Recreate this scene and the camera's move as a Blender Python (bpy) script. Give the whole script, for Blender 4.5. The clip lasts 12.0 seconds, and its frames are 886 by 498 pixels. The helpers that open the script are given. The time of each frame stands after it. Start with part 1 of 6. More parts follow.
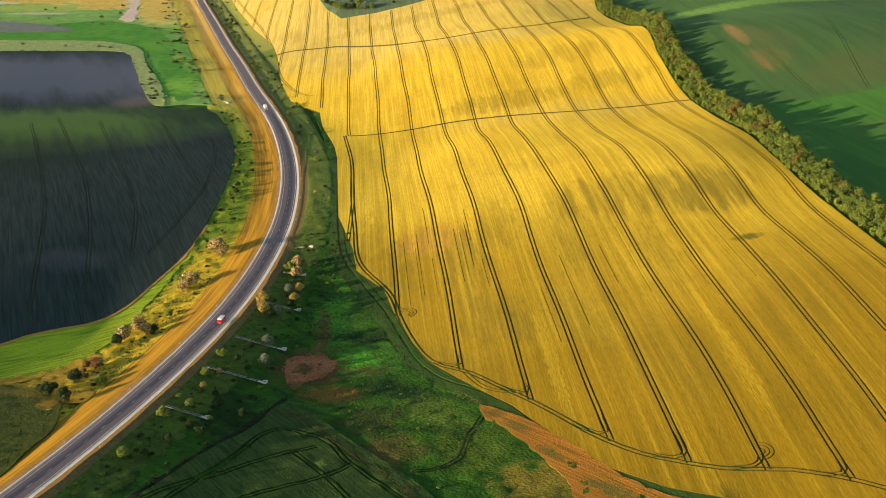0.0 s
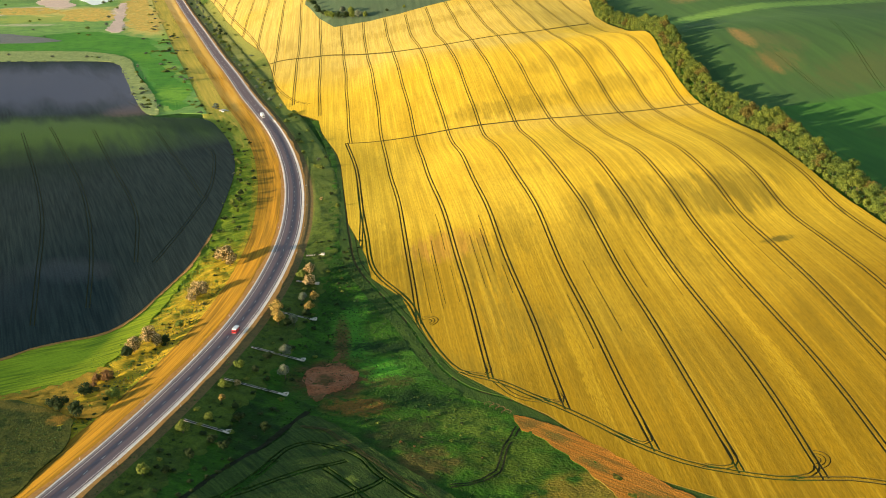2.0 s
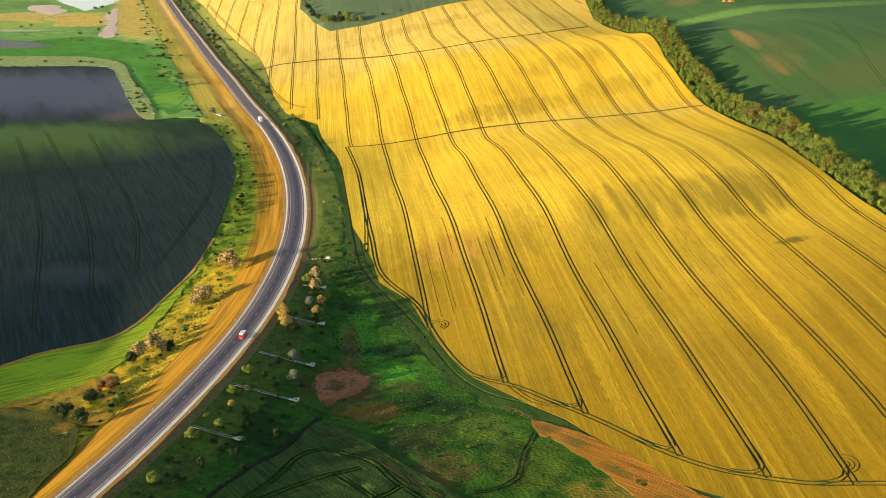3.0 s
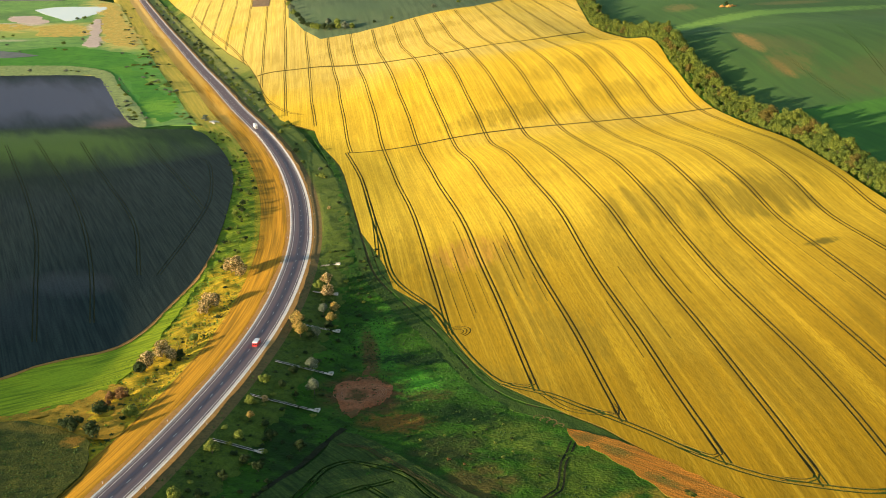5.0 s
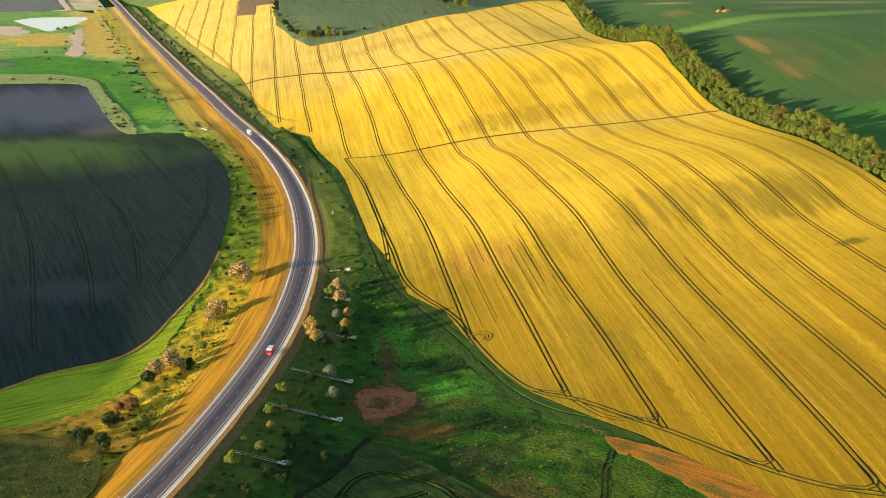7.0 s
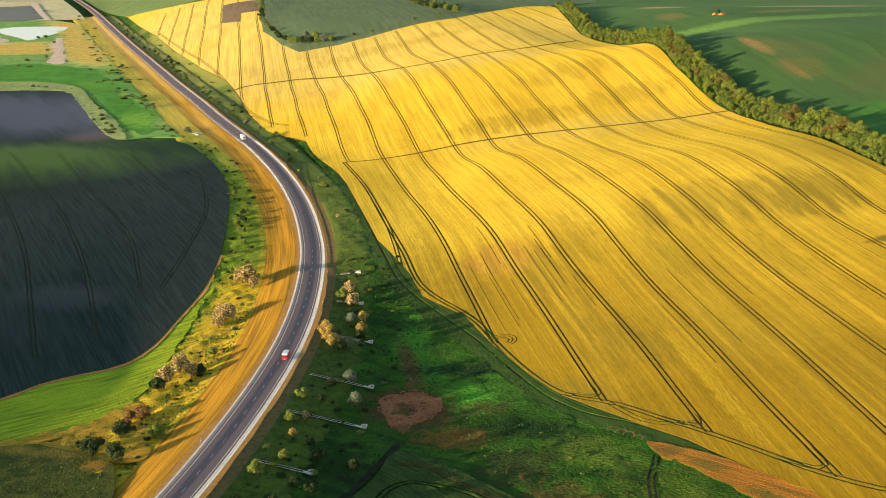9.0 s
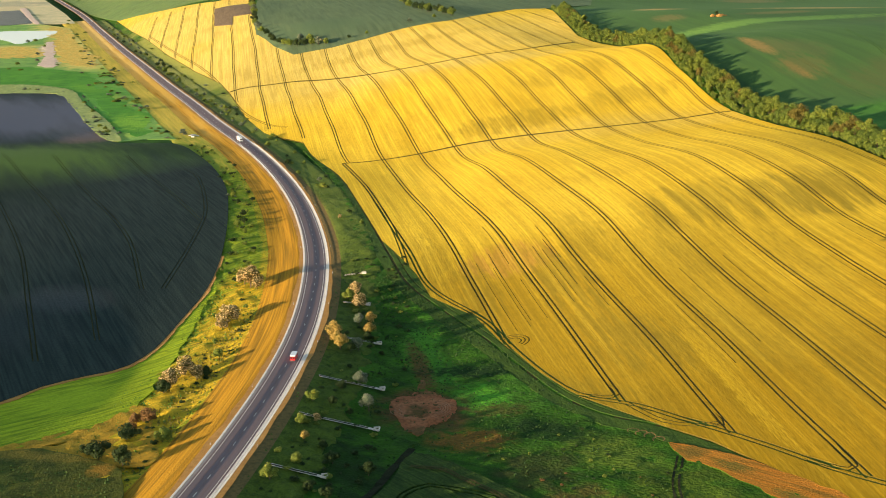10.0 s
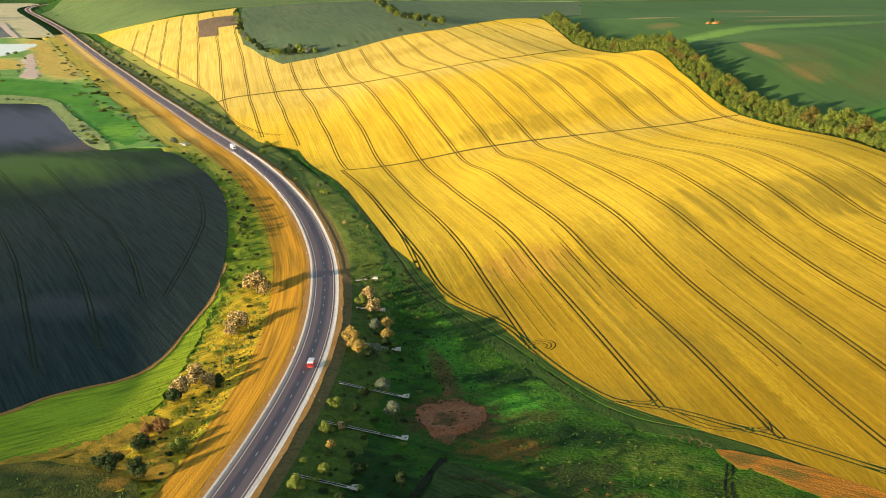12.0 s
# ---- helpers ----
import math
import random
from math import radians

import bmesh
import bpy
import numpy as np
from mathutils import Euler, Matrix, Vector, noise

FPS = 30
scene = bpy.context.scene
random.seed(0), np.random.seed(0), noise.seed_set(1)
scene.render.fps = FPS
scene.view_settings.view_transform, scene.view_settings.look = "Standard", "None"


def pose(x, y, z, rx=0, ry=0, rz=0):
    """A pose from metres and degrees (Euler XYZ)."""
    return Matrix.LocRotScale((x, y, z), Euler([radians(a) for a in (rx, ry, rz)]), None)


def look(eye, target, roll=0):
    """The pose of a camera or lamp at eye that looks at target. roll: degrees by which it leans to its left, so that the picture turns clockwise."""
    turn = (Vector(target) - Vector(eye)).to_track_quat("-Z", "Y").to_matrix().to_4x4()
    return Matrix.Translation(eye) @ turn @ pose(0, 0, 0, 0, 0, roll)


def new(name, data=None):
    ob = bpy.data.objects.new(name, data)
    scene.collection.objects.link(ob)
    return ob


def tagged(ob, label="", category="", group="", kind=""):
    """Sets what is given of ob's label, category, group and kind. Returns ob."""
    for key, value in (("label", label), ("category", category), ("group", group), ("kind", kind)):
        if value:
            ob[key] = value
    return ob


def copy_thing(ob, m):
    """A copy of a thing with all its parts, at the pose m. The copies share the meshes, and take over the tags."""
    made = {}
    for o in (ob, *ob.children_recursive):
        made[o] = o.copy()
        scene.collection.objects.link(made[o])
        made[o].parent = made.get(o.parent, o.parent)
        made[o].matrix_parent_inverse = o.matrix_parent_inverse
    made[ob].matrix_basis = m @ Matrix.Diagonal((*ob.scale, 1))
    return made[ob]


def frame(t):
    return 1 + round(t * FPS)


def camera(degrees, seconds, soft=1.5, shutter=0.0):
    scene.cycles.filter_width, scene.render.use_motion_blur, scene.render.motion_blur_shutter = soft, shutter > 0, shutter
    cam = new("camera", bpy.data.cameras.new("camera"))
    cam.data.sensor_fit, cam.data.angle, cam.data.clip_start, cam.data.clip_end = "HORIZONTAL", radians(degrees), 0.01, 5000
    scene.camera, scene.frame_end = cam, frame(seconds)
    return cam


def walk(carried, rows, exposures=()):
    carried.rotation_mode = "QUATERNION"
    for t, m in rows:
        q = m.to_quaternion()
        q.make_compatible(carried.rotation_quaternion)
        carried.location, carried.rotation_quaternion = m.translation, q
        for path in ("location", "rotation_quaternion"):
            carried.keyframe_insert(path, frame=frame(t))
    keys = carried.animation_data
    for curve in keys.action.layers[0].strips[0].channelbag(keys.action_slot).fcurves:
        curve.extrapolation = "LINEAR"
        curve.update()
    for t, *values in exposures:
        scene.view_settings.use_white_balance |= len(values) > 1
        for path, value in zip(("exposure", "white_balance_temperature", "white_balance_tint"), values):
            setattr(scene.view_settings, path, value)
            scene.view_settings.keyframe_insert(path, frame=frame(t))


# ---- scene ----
cam = camera(41.0, 12.0, 1.0)
METRES, EYE, TILT, LEAN, TURN = 176.0, 210.5, -18.1, 0.0, 0.0
ROWS = [
    (0.0, 0.0, 0.0, 0.0, 0.0, 0.0, -0.0),
    (0.5, -0.0293, 0.0309, -0.0065, -0.24, 0.19, 0.15),
    (1.0, -0.0589, 0.0621, -0.0126, -0.49, 0.36, 0.28),
    (1.5, -0.088, 0.0934, -0.0186, -0.75, 0.53, 0.41),
    (2.0, -0.1168, 0.1247, -0.0248, -1.02, 0.71, 0.53),
    (2.5, -0.1453, 0.156, -0.0313, -1.29, 0.88, 0.64),
    (3.0, -0.1736, 0.1876, -0.0368, -1.56, 1.06, 0.75),
    (5.0, -0.281, 0.3154, -0.0611, -2.65, 1.75, 1.18),
    (5.5, -0.3072, 0.3469, -0.0668, -2.94, 1.92, 1.29),
    (6.0, -0.333, 0.3792, -0.073, -3.22, 2.1, 1.38),
    (6.5, -0.3586, 0.4115, -0.079, -3.5, 2.26, 1.48),
    (7.0, -0.3837, 0.4438, -0.085, -3.79, 2.42, 1.58),
    (9.0, -0.4812, 0.5746, -0.109, -4.93, 3.03, 2.0),
    (9.5, -0.5045, 0.6075, -0.1152, -5.21, 3.18, 2.09),
    (10.0, -0.5277, 0.6402, -0.1214, -5.5, 3.32, 2.18),
    (10.5, -0.5502, 0.6732, -0.1274, -5.77, 3.53, 2.27),
    (11.0, -0.5724, 0.7063, -0.1337, -6.06, 3.73, 2.37),
    (11.5, -0.5945, 0.739, -0.1401, -6.36, 3.93, 2.45),
    (12.0, -0.6158, 0.7722, -0.146, -6.62, 4.13, 2.53),
]
walk(cam, [(t, pose(0, 0, EYE, TILT, LEAN, TURN) @ pose(METRES * x, METRES * y, METRES * z, 90 + pitch, roll, yaw)) for t, x, y, z, yaw, pitch, roll in ROWS],
     exposures=[(0.0, 1.25), (2.0, 1.41), (12.0, 1.39)])

# ---- light ----
SUN_WAY = Vector((0.92, 0.36, 0.0)).normalized()   # the way the shadows fall
SUN_UP = 5.0
world = bpy.data.worlds.new("world")
scene.world = world
world.use_nodes = True
wn = world.node_tree.nodes
sky = wn.new("ShaderNodeTexSky")
sky.sky_type, sky.sun_disc = "NISHITA", False
sky.sun_elevation, sky.sun_rotation = radians(SUN_UP), math.atan2(-SUN_WAY.x, -SUN_WAY.y)
sky.altitude, sky.dust_density = 200.0, 0.6
wn["Background"].inputs["Strength"].default_value = 0.15
world.node_tree.links.new(sky.outputs[0], wn["Background"].inputs["Color"])
sun = new("sun", bpy.data.lights.new("sun", "SUN"))
sun.data.energy, sun.data.angle, sun.data.color = 4.1, radians(0.6), (1.0, 0.77, 0.52)
up = math.tan(radians(SUN_UP))
sun.matrix_world = look((-SUN_WAY.x * 900, -SUN_WAY.y * 900, up * 900), (0, 0, 0))


# ---- the lie of the land ----
FOOT = -125.0
KX = np.array([FOOT, -75, -25, 35, 100, 170, 250, 400.0])
KY = np.array([340, 430, 510, 570, 620, 670, 740, 830, 900, 970, 1060, 1180, 1340, 1600.0])
# the hill's height in metres, from its foot by the road (west) to its back (east), row by row northwards
HILL = np.array([
    (-5, -7, -6, -1, 10, 24, 43),
    (-6, -6, -2, 9, 19, 31, 45),
    (-6, -4, 5, 14, 27, 36, 47),
    (-5, -1, 9, 18, 29, 37, 49),
    (-1, 3, 14, 23, 31, 39, 51),
    (2, 8, 19, 30, 39, 41, 53),
    (3, 8, 21, 34, 42, 43, 58),
    (2, 6, 21, 29, 37, 46, 66),
    (1, 5, 16, 28, 37, 53, 74),
    (0, 9, 24, 37, 50, 67, 80),
    (5, 16, 33, 47, 61, 74, 82),
    (7, 17, 37, 49, 56, 59, 77),
    (7, 15, 28, 44, 58, 62, 79),
    (18, 37, 53, 59, 64, 68, 71)])


def cubic(v, knots):
    """Smooth weights of the knots at v, flat beyond the ends."""
    v = np.clip(v, knots[0], knots[-1])
    n = len(knots)
    i = np.clip(np.searchsorted(knots, v) - 1, 0, n - 2)
    h = knots[i + 1] - knots[i]
    u = (v - knots[i]) / h
    slope = np.zeros((n, n))
    for k in range(1, n - 1):
        slope[k, k + 1] = 1 / (knots[k + 1] - knots[k - 1])
        slope[k, k - 1] = -slope[k, k + 1]
    b = np.zeros((len(v), n))
    r = np.arange(len(v))
    h00 = 2 * u ** 3 - 3 * u ** 2 + 1
    b[r, i] += h00
    b[r, i + 1] += 1 - h00
    return b + ((u ** 3 - 2 * u ** 2 + u) * h)[:, None] * slope[i] + ((u ** 3 - u ** 2) * h)[:, None] * slope[i + 1]


HEIGHTS = np.c_[np.full(len(KY), -1.5), HILL]


def land(x, y):
    """The natural ground without the road's bank."""
    x, y = np.atleast_1d(np.asarray(x, float)), np.atleast_1d(np.asarray(y, float))
    foot = 15.0 * np.logaddexp(0, (y - 960) / 60)      # the hill's foot follows the road westwards
    z = np.einsum("ij,jk,ik->i", cubic(y, KY), HEIGHTS, cubic(x + foot, KX))
    z += -8.5 * np.exp(-0.5 * ((x + 174) / 40) ** 2 - 0.5 * ((y - 575) / 100) ** 2)    # hollow west of the bend
    ridge = (y - 985 - 0.18 * (x + 320)) / 38
    z += 4.0 * np.exp(-0.5 * ridge ** 2) / (1 + np.exp((x + 215) / 16))                # swell across the dark field
    z += -3.0 * np.exp(-0.5 * ((x + 330) / 70) ** 2 - 0.5 * ((y - 1130) / 70) ** 2)
    return z


def smooth_line(points, step=4.0, blur=0.0):
    """A Catmull-Rom line through the points, at even steps."""
    p = np.array(points, float)
    q = np.vstack([2 * p[0] - p[1], p, 2 * p[-1] - p[-2]])
    out = []
    for a, b, c, d in zip(q, q[1:], q[2:], q[3:]):
        n = max(2, int(np.linalg.norm(c - b) / step))
        for t in np.arange(n) / n:
            out.append(0.5 * (2 * b + (c - a) * t + (2 * a - 5 * b + 4 * c - d) * t * t + (3 * b - a - 3 * c + d) * t ** 3))
    out = np.array(out + [p[-1]])
    s = np.r_[0, np.cumsum(np.linalg.norm(np.diff(out, axis=0), axis=1))]
    even = np.linspace(0, s[-1], max(2, int(s[-1] / step)))
    out = np.c_[np.interp(even, s, out[:, 0]), np.interp(even, s, out[:, 1])]
    if blur:
        k = int(3 * blur / step)
        w = np.exp(-0.5 * (np.arange(-k, k + 1) * step / blur) ** 2)
        w /= w.sum()
        ends = np.vstack([out[0] + (out[0] - out[1]) * np.arange(k, 0, -1)[:, None], out, out[-1] + (out[-1] - out[-2]) * np.arange(1, k + 1)[:, None]])
        out = np.c_[np.convolve(ends[:, 0], w, "valid"), np.convolve(ends[:, 1], w, "valid")]
    return out


def sides(line):
    """Unit vectors to the right of a line, point by point."""
    t = np.gradient(line, axis=0)
    t /= np.linalg.norm(t, axis=1)[:, None]
    return np.c_[t[:, 1], -t[:, 0]]


def beside(line, d):
    return line + sides(line) * d


def gap_to(line, x, y):
    """Distance to a line, signed (right is plus), and the index of its nearest point."""
    pts = np.c_[x, y]
    best, idx = np.empty(len(pts)), np.empty(len(pts), int)
    for a in range(0, len(pts), 4000):
        d = ((pts[a:a + 4000, None] - line[None]) ** 2).sum(-1)
        idx[a:a + 4000] = d.argmin(1)
        best[a:a + 4000] = np.sqrt(d.min(1))
    off = ((pts - line[idx]) * sides(line)[idx]).sum(1)
    return np.sign(off) * best, idx


ROAD = smooth_line([(-172, 300), (-143, 386), (-126, 446), (-112, 510), (-104, 562), (-99.5, 618), (-98, 680), (-100.5, 735), (-107, 804),
                    (-120, 888), (-139, 978), (-161, 1062), (-187, 1155), (-222, 1290), (-263, 1442), (-320, 1662), (-382, 1900), (-472, 2255),
                    (-598, 2755), (-727, 3222), (-850, 3660), (-905, 3900), (-925, 4100), (-905, 4350)], 5.0, 16.0)


def banked(x, y):
    """The ground with the road's bank and cutting."""
    z = land(x, y)
    off = gap_to(ROAD, np.atleast_1d(x), np.atleast_1d(y))[0]
    d = np.abs(off)
    return np.minimum(np.maximum(z, -0.15 - np.maximum(0, d - 9.6) / np.where(off > 0, 4.6, 3.2)), -0.15 + np.maximum(0, d - 11) / 2.6)


def ground_at(x, y):
    return float(banked([x], [y])[0])


# ---- materials ----
def nodes_of(name, rough=0.95, metal=0.0, spec=0.2, sheen=0.0):
    m = bpy.data.materials.new(name)
    m.use_nodes = True
    t = m.node_tree
    b = t.nodes["Principled BSDF"]
    b.inputs["Roughness"].default_value, b.inputs["Metallic"].default_value = rough, metal
    b.inputs["Specular IOR Level"].default_value = spec
    b.inputs["Sheen Weight"].default_value = sheen
    b.inputs["Sheen Roughness"].default_value = 0.6
    return m, t, b


def mixed(t, fac, a, b):
    """A colour mix; fac, a and b are sockets or values."""
    n = t.nodes.new("ShaderNodeMix")
    n.data_type = "RGBA"
    for slot, v in ((0, fac), (6, a), (7, b)):
        if isinstance(v, bpy.types.NodeSocket):
            t.links.new(v, n.inputs[slot])
        elif slot == 0:
            n.inputs[0].default_value = v
        else:
            n.inputs[slot].default_value = (*v[:3], 1)
    return n.outputs[2]


def sum_of(t, kind, a, b=0.0, clamp=False):
    n = t.nodes.new("ShaderNodeMath")
    n.operation, n.use_clamp = kind, clamp
    for slot, v in ((0, a), (1, b)):
        if isinstance(v, bpy.types.NodeSocket):
            t.links.new(v, n.inputs[slot])
        else:
            n.inputs[slot].default_value = v
    return n.outputs[0]


def grain(t, size, detail=3.0, lo=0.35, hi=0.65, turn=0.0, stretch=1.0, rough=0.55, seed=0.0, space="Object"):
    """Noise of that size in metres, drawn out along a direction, as 0 to 1."""
    co = t.nodes.new("ShaderNodeTexCoord")
    mp = t.nodes.new("ShaderNodeMapping")
    mp.vector_type = "TEXTURE"
    mp.inputs["Location"].default_value = (seed, seed * 0.7, 0)
    mp.inputs["Rotation"].default_value = (0, 0, radians(turn))
    mp.inputs["Scale"].default_value = (size, size * stretch, size if stretch <= 1 else 1e5)
    n = t.nodes.new("ShaderNodeTexNoise")
    n.inputs["Scale"].default_value, n.inputs["Detail"].default_value, n.inputs["Roughness"].default_value = 1.0, detail, rough
    r = t.nodes.new("ShaderNodeMapRange")
    r.inputs["From Min"].default_value, r.inputs["From Max"].default_value = lo, hi
    t.links.new(co.outputs[space], mp.inputs[0])
    t.links.new(mp.outputs[0], n.inputs["Vector"])
    t.links.new(n.outputs[0], r.inputs[0])
    return r.outputs[0]


def spot(t, x, y, rx, ry, turn=0.0, ragged=0.8, along=0.0, draw=1.0, space="Object"):
    """A worn, overgrown or light-painted patch of the ground with a ragged edge, as 0 to 1."""
    co = t.nodes.new("ShaderNodeTexCoord")
    mp = t.nodes.new("ShaderNodeMapping")
    mp.vector_type = "TEXTURE"
    mp.inputs["Location"].default_value = (x, y, 0)
    mp.inputs["Rotation"].default_value = (0, 0, radians(turn))
    mp.inputs["Scale"].default_value = (rx, ry, 1e5)
    g = t.nodes.new("ShaderNodeTexGradient")
    g.gradient_type = "SPHERICAL"
    t.links.new(co.outputs[space], mp.inputs[0])
    t.links.new(mp.outputs[0], g.inputs[0])
    n = grain(t, min(rx, ry) * (0.45 if draw < 2 else 0.3 if draw < 5 else 0.14), 4.0, 0.3, 0.7, along, max(1.0, draw * 0.6), space=space)
    near = sum_of(t, "MULTIPLY", g.outputs["Fac"], 3.0, True)
    a = sum_of(t, "ADD", g.outputs["Fac"], sum_of(t, "MULTIPLY", sum_of(t, "MULTIPLY", sum_of(t, "SUBTRACT", n, 0.5), ragged), near))
    return sum_of(t, "MULTIPLY", a, 1.7, True)


def relief(t, b, height, strength=0.5, distance=0.3):
    n = t.nodes.new("ShaderNodeBump")
    n.inputs["Strength"].default_value, n.inputs["Distance"].default_value = strength, distance
    t.links.new(height, n.inputs["Height"])
    t.links.new(n.outputs[0], b.inputs["Normal"])


def tone(t, base, light, dark, big, mid, fine, streak=None, streaks=0.5, space="Object"):
    """Colour of ground or crop: three colours at three scales, drawn out along its rows; on the verge, along the
    shadows.
    """
    turn, draw = streak or (0.0, 1.0)
    col = mixed(t, grain(t, big, 3.0, 0.25, 0.75, turn, max(1.0, draw * 0.4), space=space), base, light)
    col = mixed(t, sum_of(t, "MULTIPLY", grain(t, mid, 4.0, 0.45, 0.75, turn, draw, seed=31.0, space=space), 0.75), col, dark)
    if streak:
        col = mixed(t, sum_of(t, "MULTIPLY", grain(t, mid * 0.5, 1.0, 0.40, 0.66, turn, draw * 3, seed=77.0, space=space), streaks * 0.85), col, dark)
        col = mixed(t, sum_of(t, "MULTIPLY", grain(t, mid * 0.7, 1.0, 0.48, 0.70, turn, draw * 2.5, seed=140.0, space=space), streaks * 0.6), col, light)
    return col


def finish(t, b, col, dark, fine, specks, bump, turn=0.0, draw=1.0, space="Object"):
    """Fine specks and relief over a ground colour."""
    speck = grain(t, fine, 3.0, 0.35, 0.7, turn, draw, space=space)
    t.links.new(mixed(t, sum_of(t, "MULTIPLY", speck, specks), col, dark), b.inputs["Base Color"])
    relief(t, b, speck, bump * 0.6, fine * 0.5)


def earth(name, base, light, dark, big=45.0, mid=7.0, fine=0.9, streak=None, spots=(), bump=0.6, rough=0.95, streaks=0.5, sheen=0.25, specks=0.3, space="Object", soft=0.0):
    """Ground with rows and patches."""
    m, t, b = nodes_of(name, rough, 0.0, 0.12, sheen)
    b.inputs["Sheen Tint"].default_value = (*light, 1)
    turn, draw = streak or (0.0, 1.0)
    col = tone(t, base, light, dark, big, mid, fine, streak, streaks, space)
    for x, y, rx, ry, tn, c, amount in spots:
        col = mixed(t, sum_of(t, "MULTIPLY", spot(t, x, y, rx, ry, tn, soft or (0.8 if draw < 2 else 1.0), turn, draw, space), amount), col, c)
    finish(t, b, col, dark, fine, specks, bump, turn, 1.6 if streak else 1.0, space)
    return m


def drilled(name, base, light, dark, turn, spots):
    """A standing crop: drill rows, sowing widths, thin and ripe streaks, patches."""
    m, t, b = nodes_of(name, 0.95, 0.0, 0.12, 0.3)
    b.inputs["Sheen Tint"].default_value = (*light, 1)
    col = mixed(t, grain(t, 30, 3.0, 0.25, 0.75, turn, 5.0), base, light)
    for x, y, rx, ry, tn, c, amount, soft in spots:
        rx, ry = (rx * 1.3, ry * 1.3) if rx < 15 and soft else (rx, ry)      # small patches are stretched a little
        col = mixed(t, sum_of(t, "MULTIPLY", spot(t, x, y, rx, ry, tn, 0.5 if soft else 1.7, turn, 1.0 if soft else 20.0), amount), col, c)
    deep = tuple(0.3 * v for v in dark)
    blend = [mixed(t, f, col, c) for f, c in ((0.52, deep), (0.45, light))]
    col = mixed(t, sum_of(t, "MULTIPLY", grain(t, 34.0, 3.0, 0.50, 0.72, turn, 2.2, seed=210.0), 0.5), col, blend[0])     # duller patches
    col = mixed(t, sum_of(t, "MULTIPLY", grain(t, 5.0, 1.0, 0.48, 0.74, turn, 16.0, seed=31.0), 0.72), col, blend[0])     # thin streaks
    col = mixed(t, sum_of(t, "MULTIPLY", grain(t, 3.0, 0.0, 0.50, 0.72, turn, 160.0, seed=12.0), 0.55), col, blend[1])     # sowing widths
    col = mixed(t, sum_of(t, "MULTIPLY", grain(t, 1.9, 0.0, 0.45, 0.70, turn, 140.0, seed=55.0), 0.42), col, blend[0])
    col = mixed(t, sum_of(t, "MULTIPLY", grain(t, 0.8, 0.0, 0.40, 0.62, turn, 120.0, seed=77.0), 0.52), col, blend[0])    # drill rows
    col = mixed(t, sum_of(t, "MULTIPLY", grain(t, 1.1, 2.0, 0.50, 0.66, turn, 6.0, seed=300.0), 0.22), col, deep)      # gaps between the ears
    finish(t, b, col, deep, 0.9, 0.16, 0.30, turn, 4.0)
    return m


def verge(name, green, gold, patches):
    """Rough verge: lush green with golden dry grass near the road, in (along, across) metres."""
    m, t, b = nodes_of(name, 0.95, 0.0, 0.12, 0.06)
    b.inputs["Sheen Tint"].default_value = (*gold[1], 1)
    # Streaks run with the shadows, so the dark green imitates long cast shadows.
    a = tone(t, *green, 14, 2.6, 0.8, (-36, 8.0), 0.8, "UV")
    c = tone(t, *gold, 12, 2.6, 0.8, (-36, 8.0), 0.7, "UV")
    for x, y, rx, ry, amount in patches:
        a = mixed(t, sum_of(t, "MULTIPLY", spot(t, x, y, rx, ry, 0, 1.3, -36, 8.0, "UV"), amount), a, c)
    finish(t, b, a, green[2], 0.8, 0.4, 0.9, 0, 1.0, "UV")
    return m


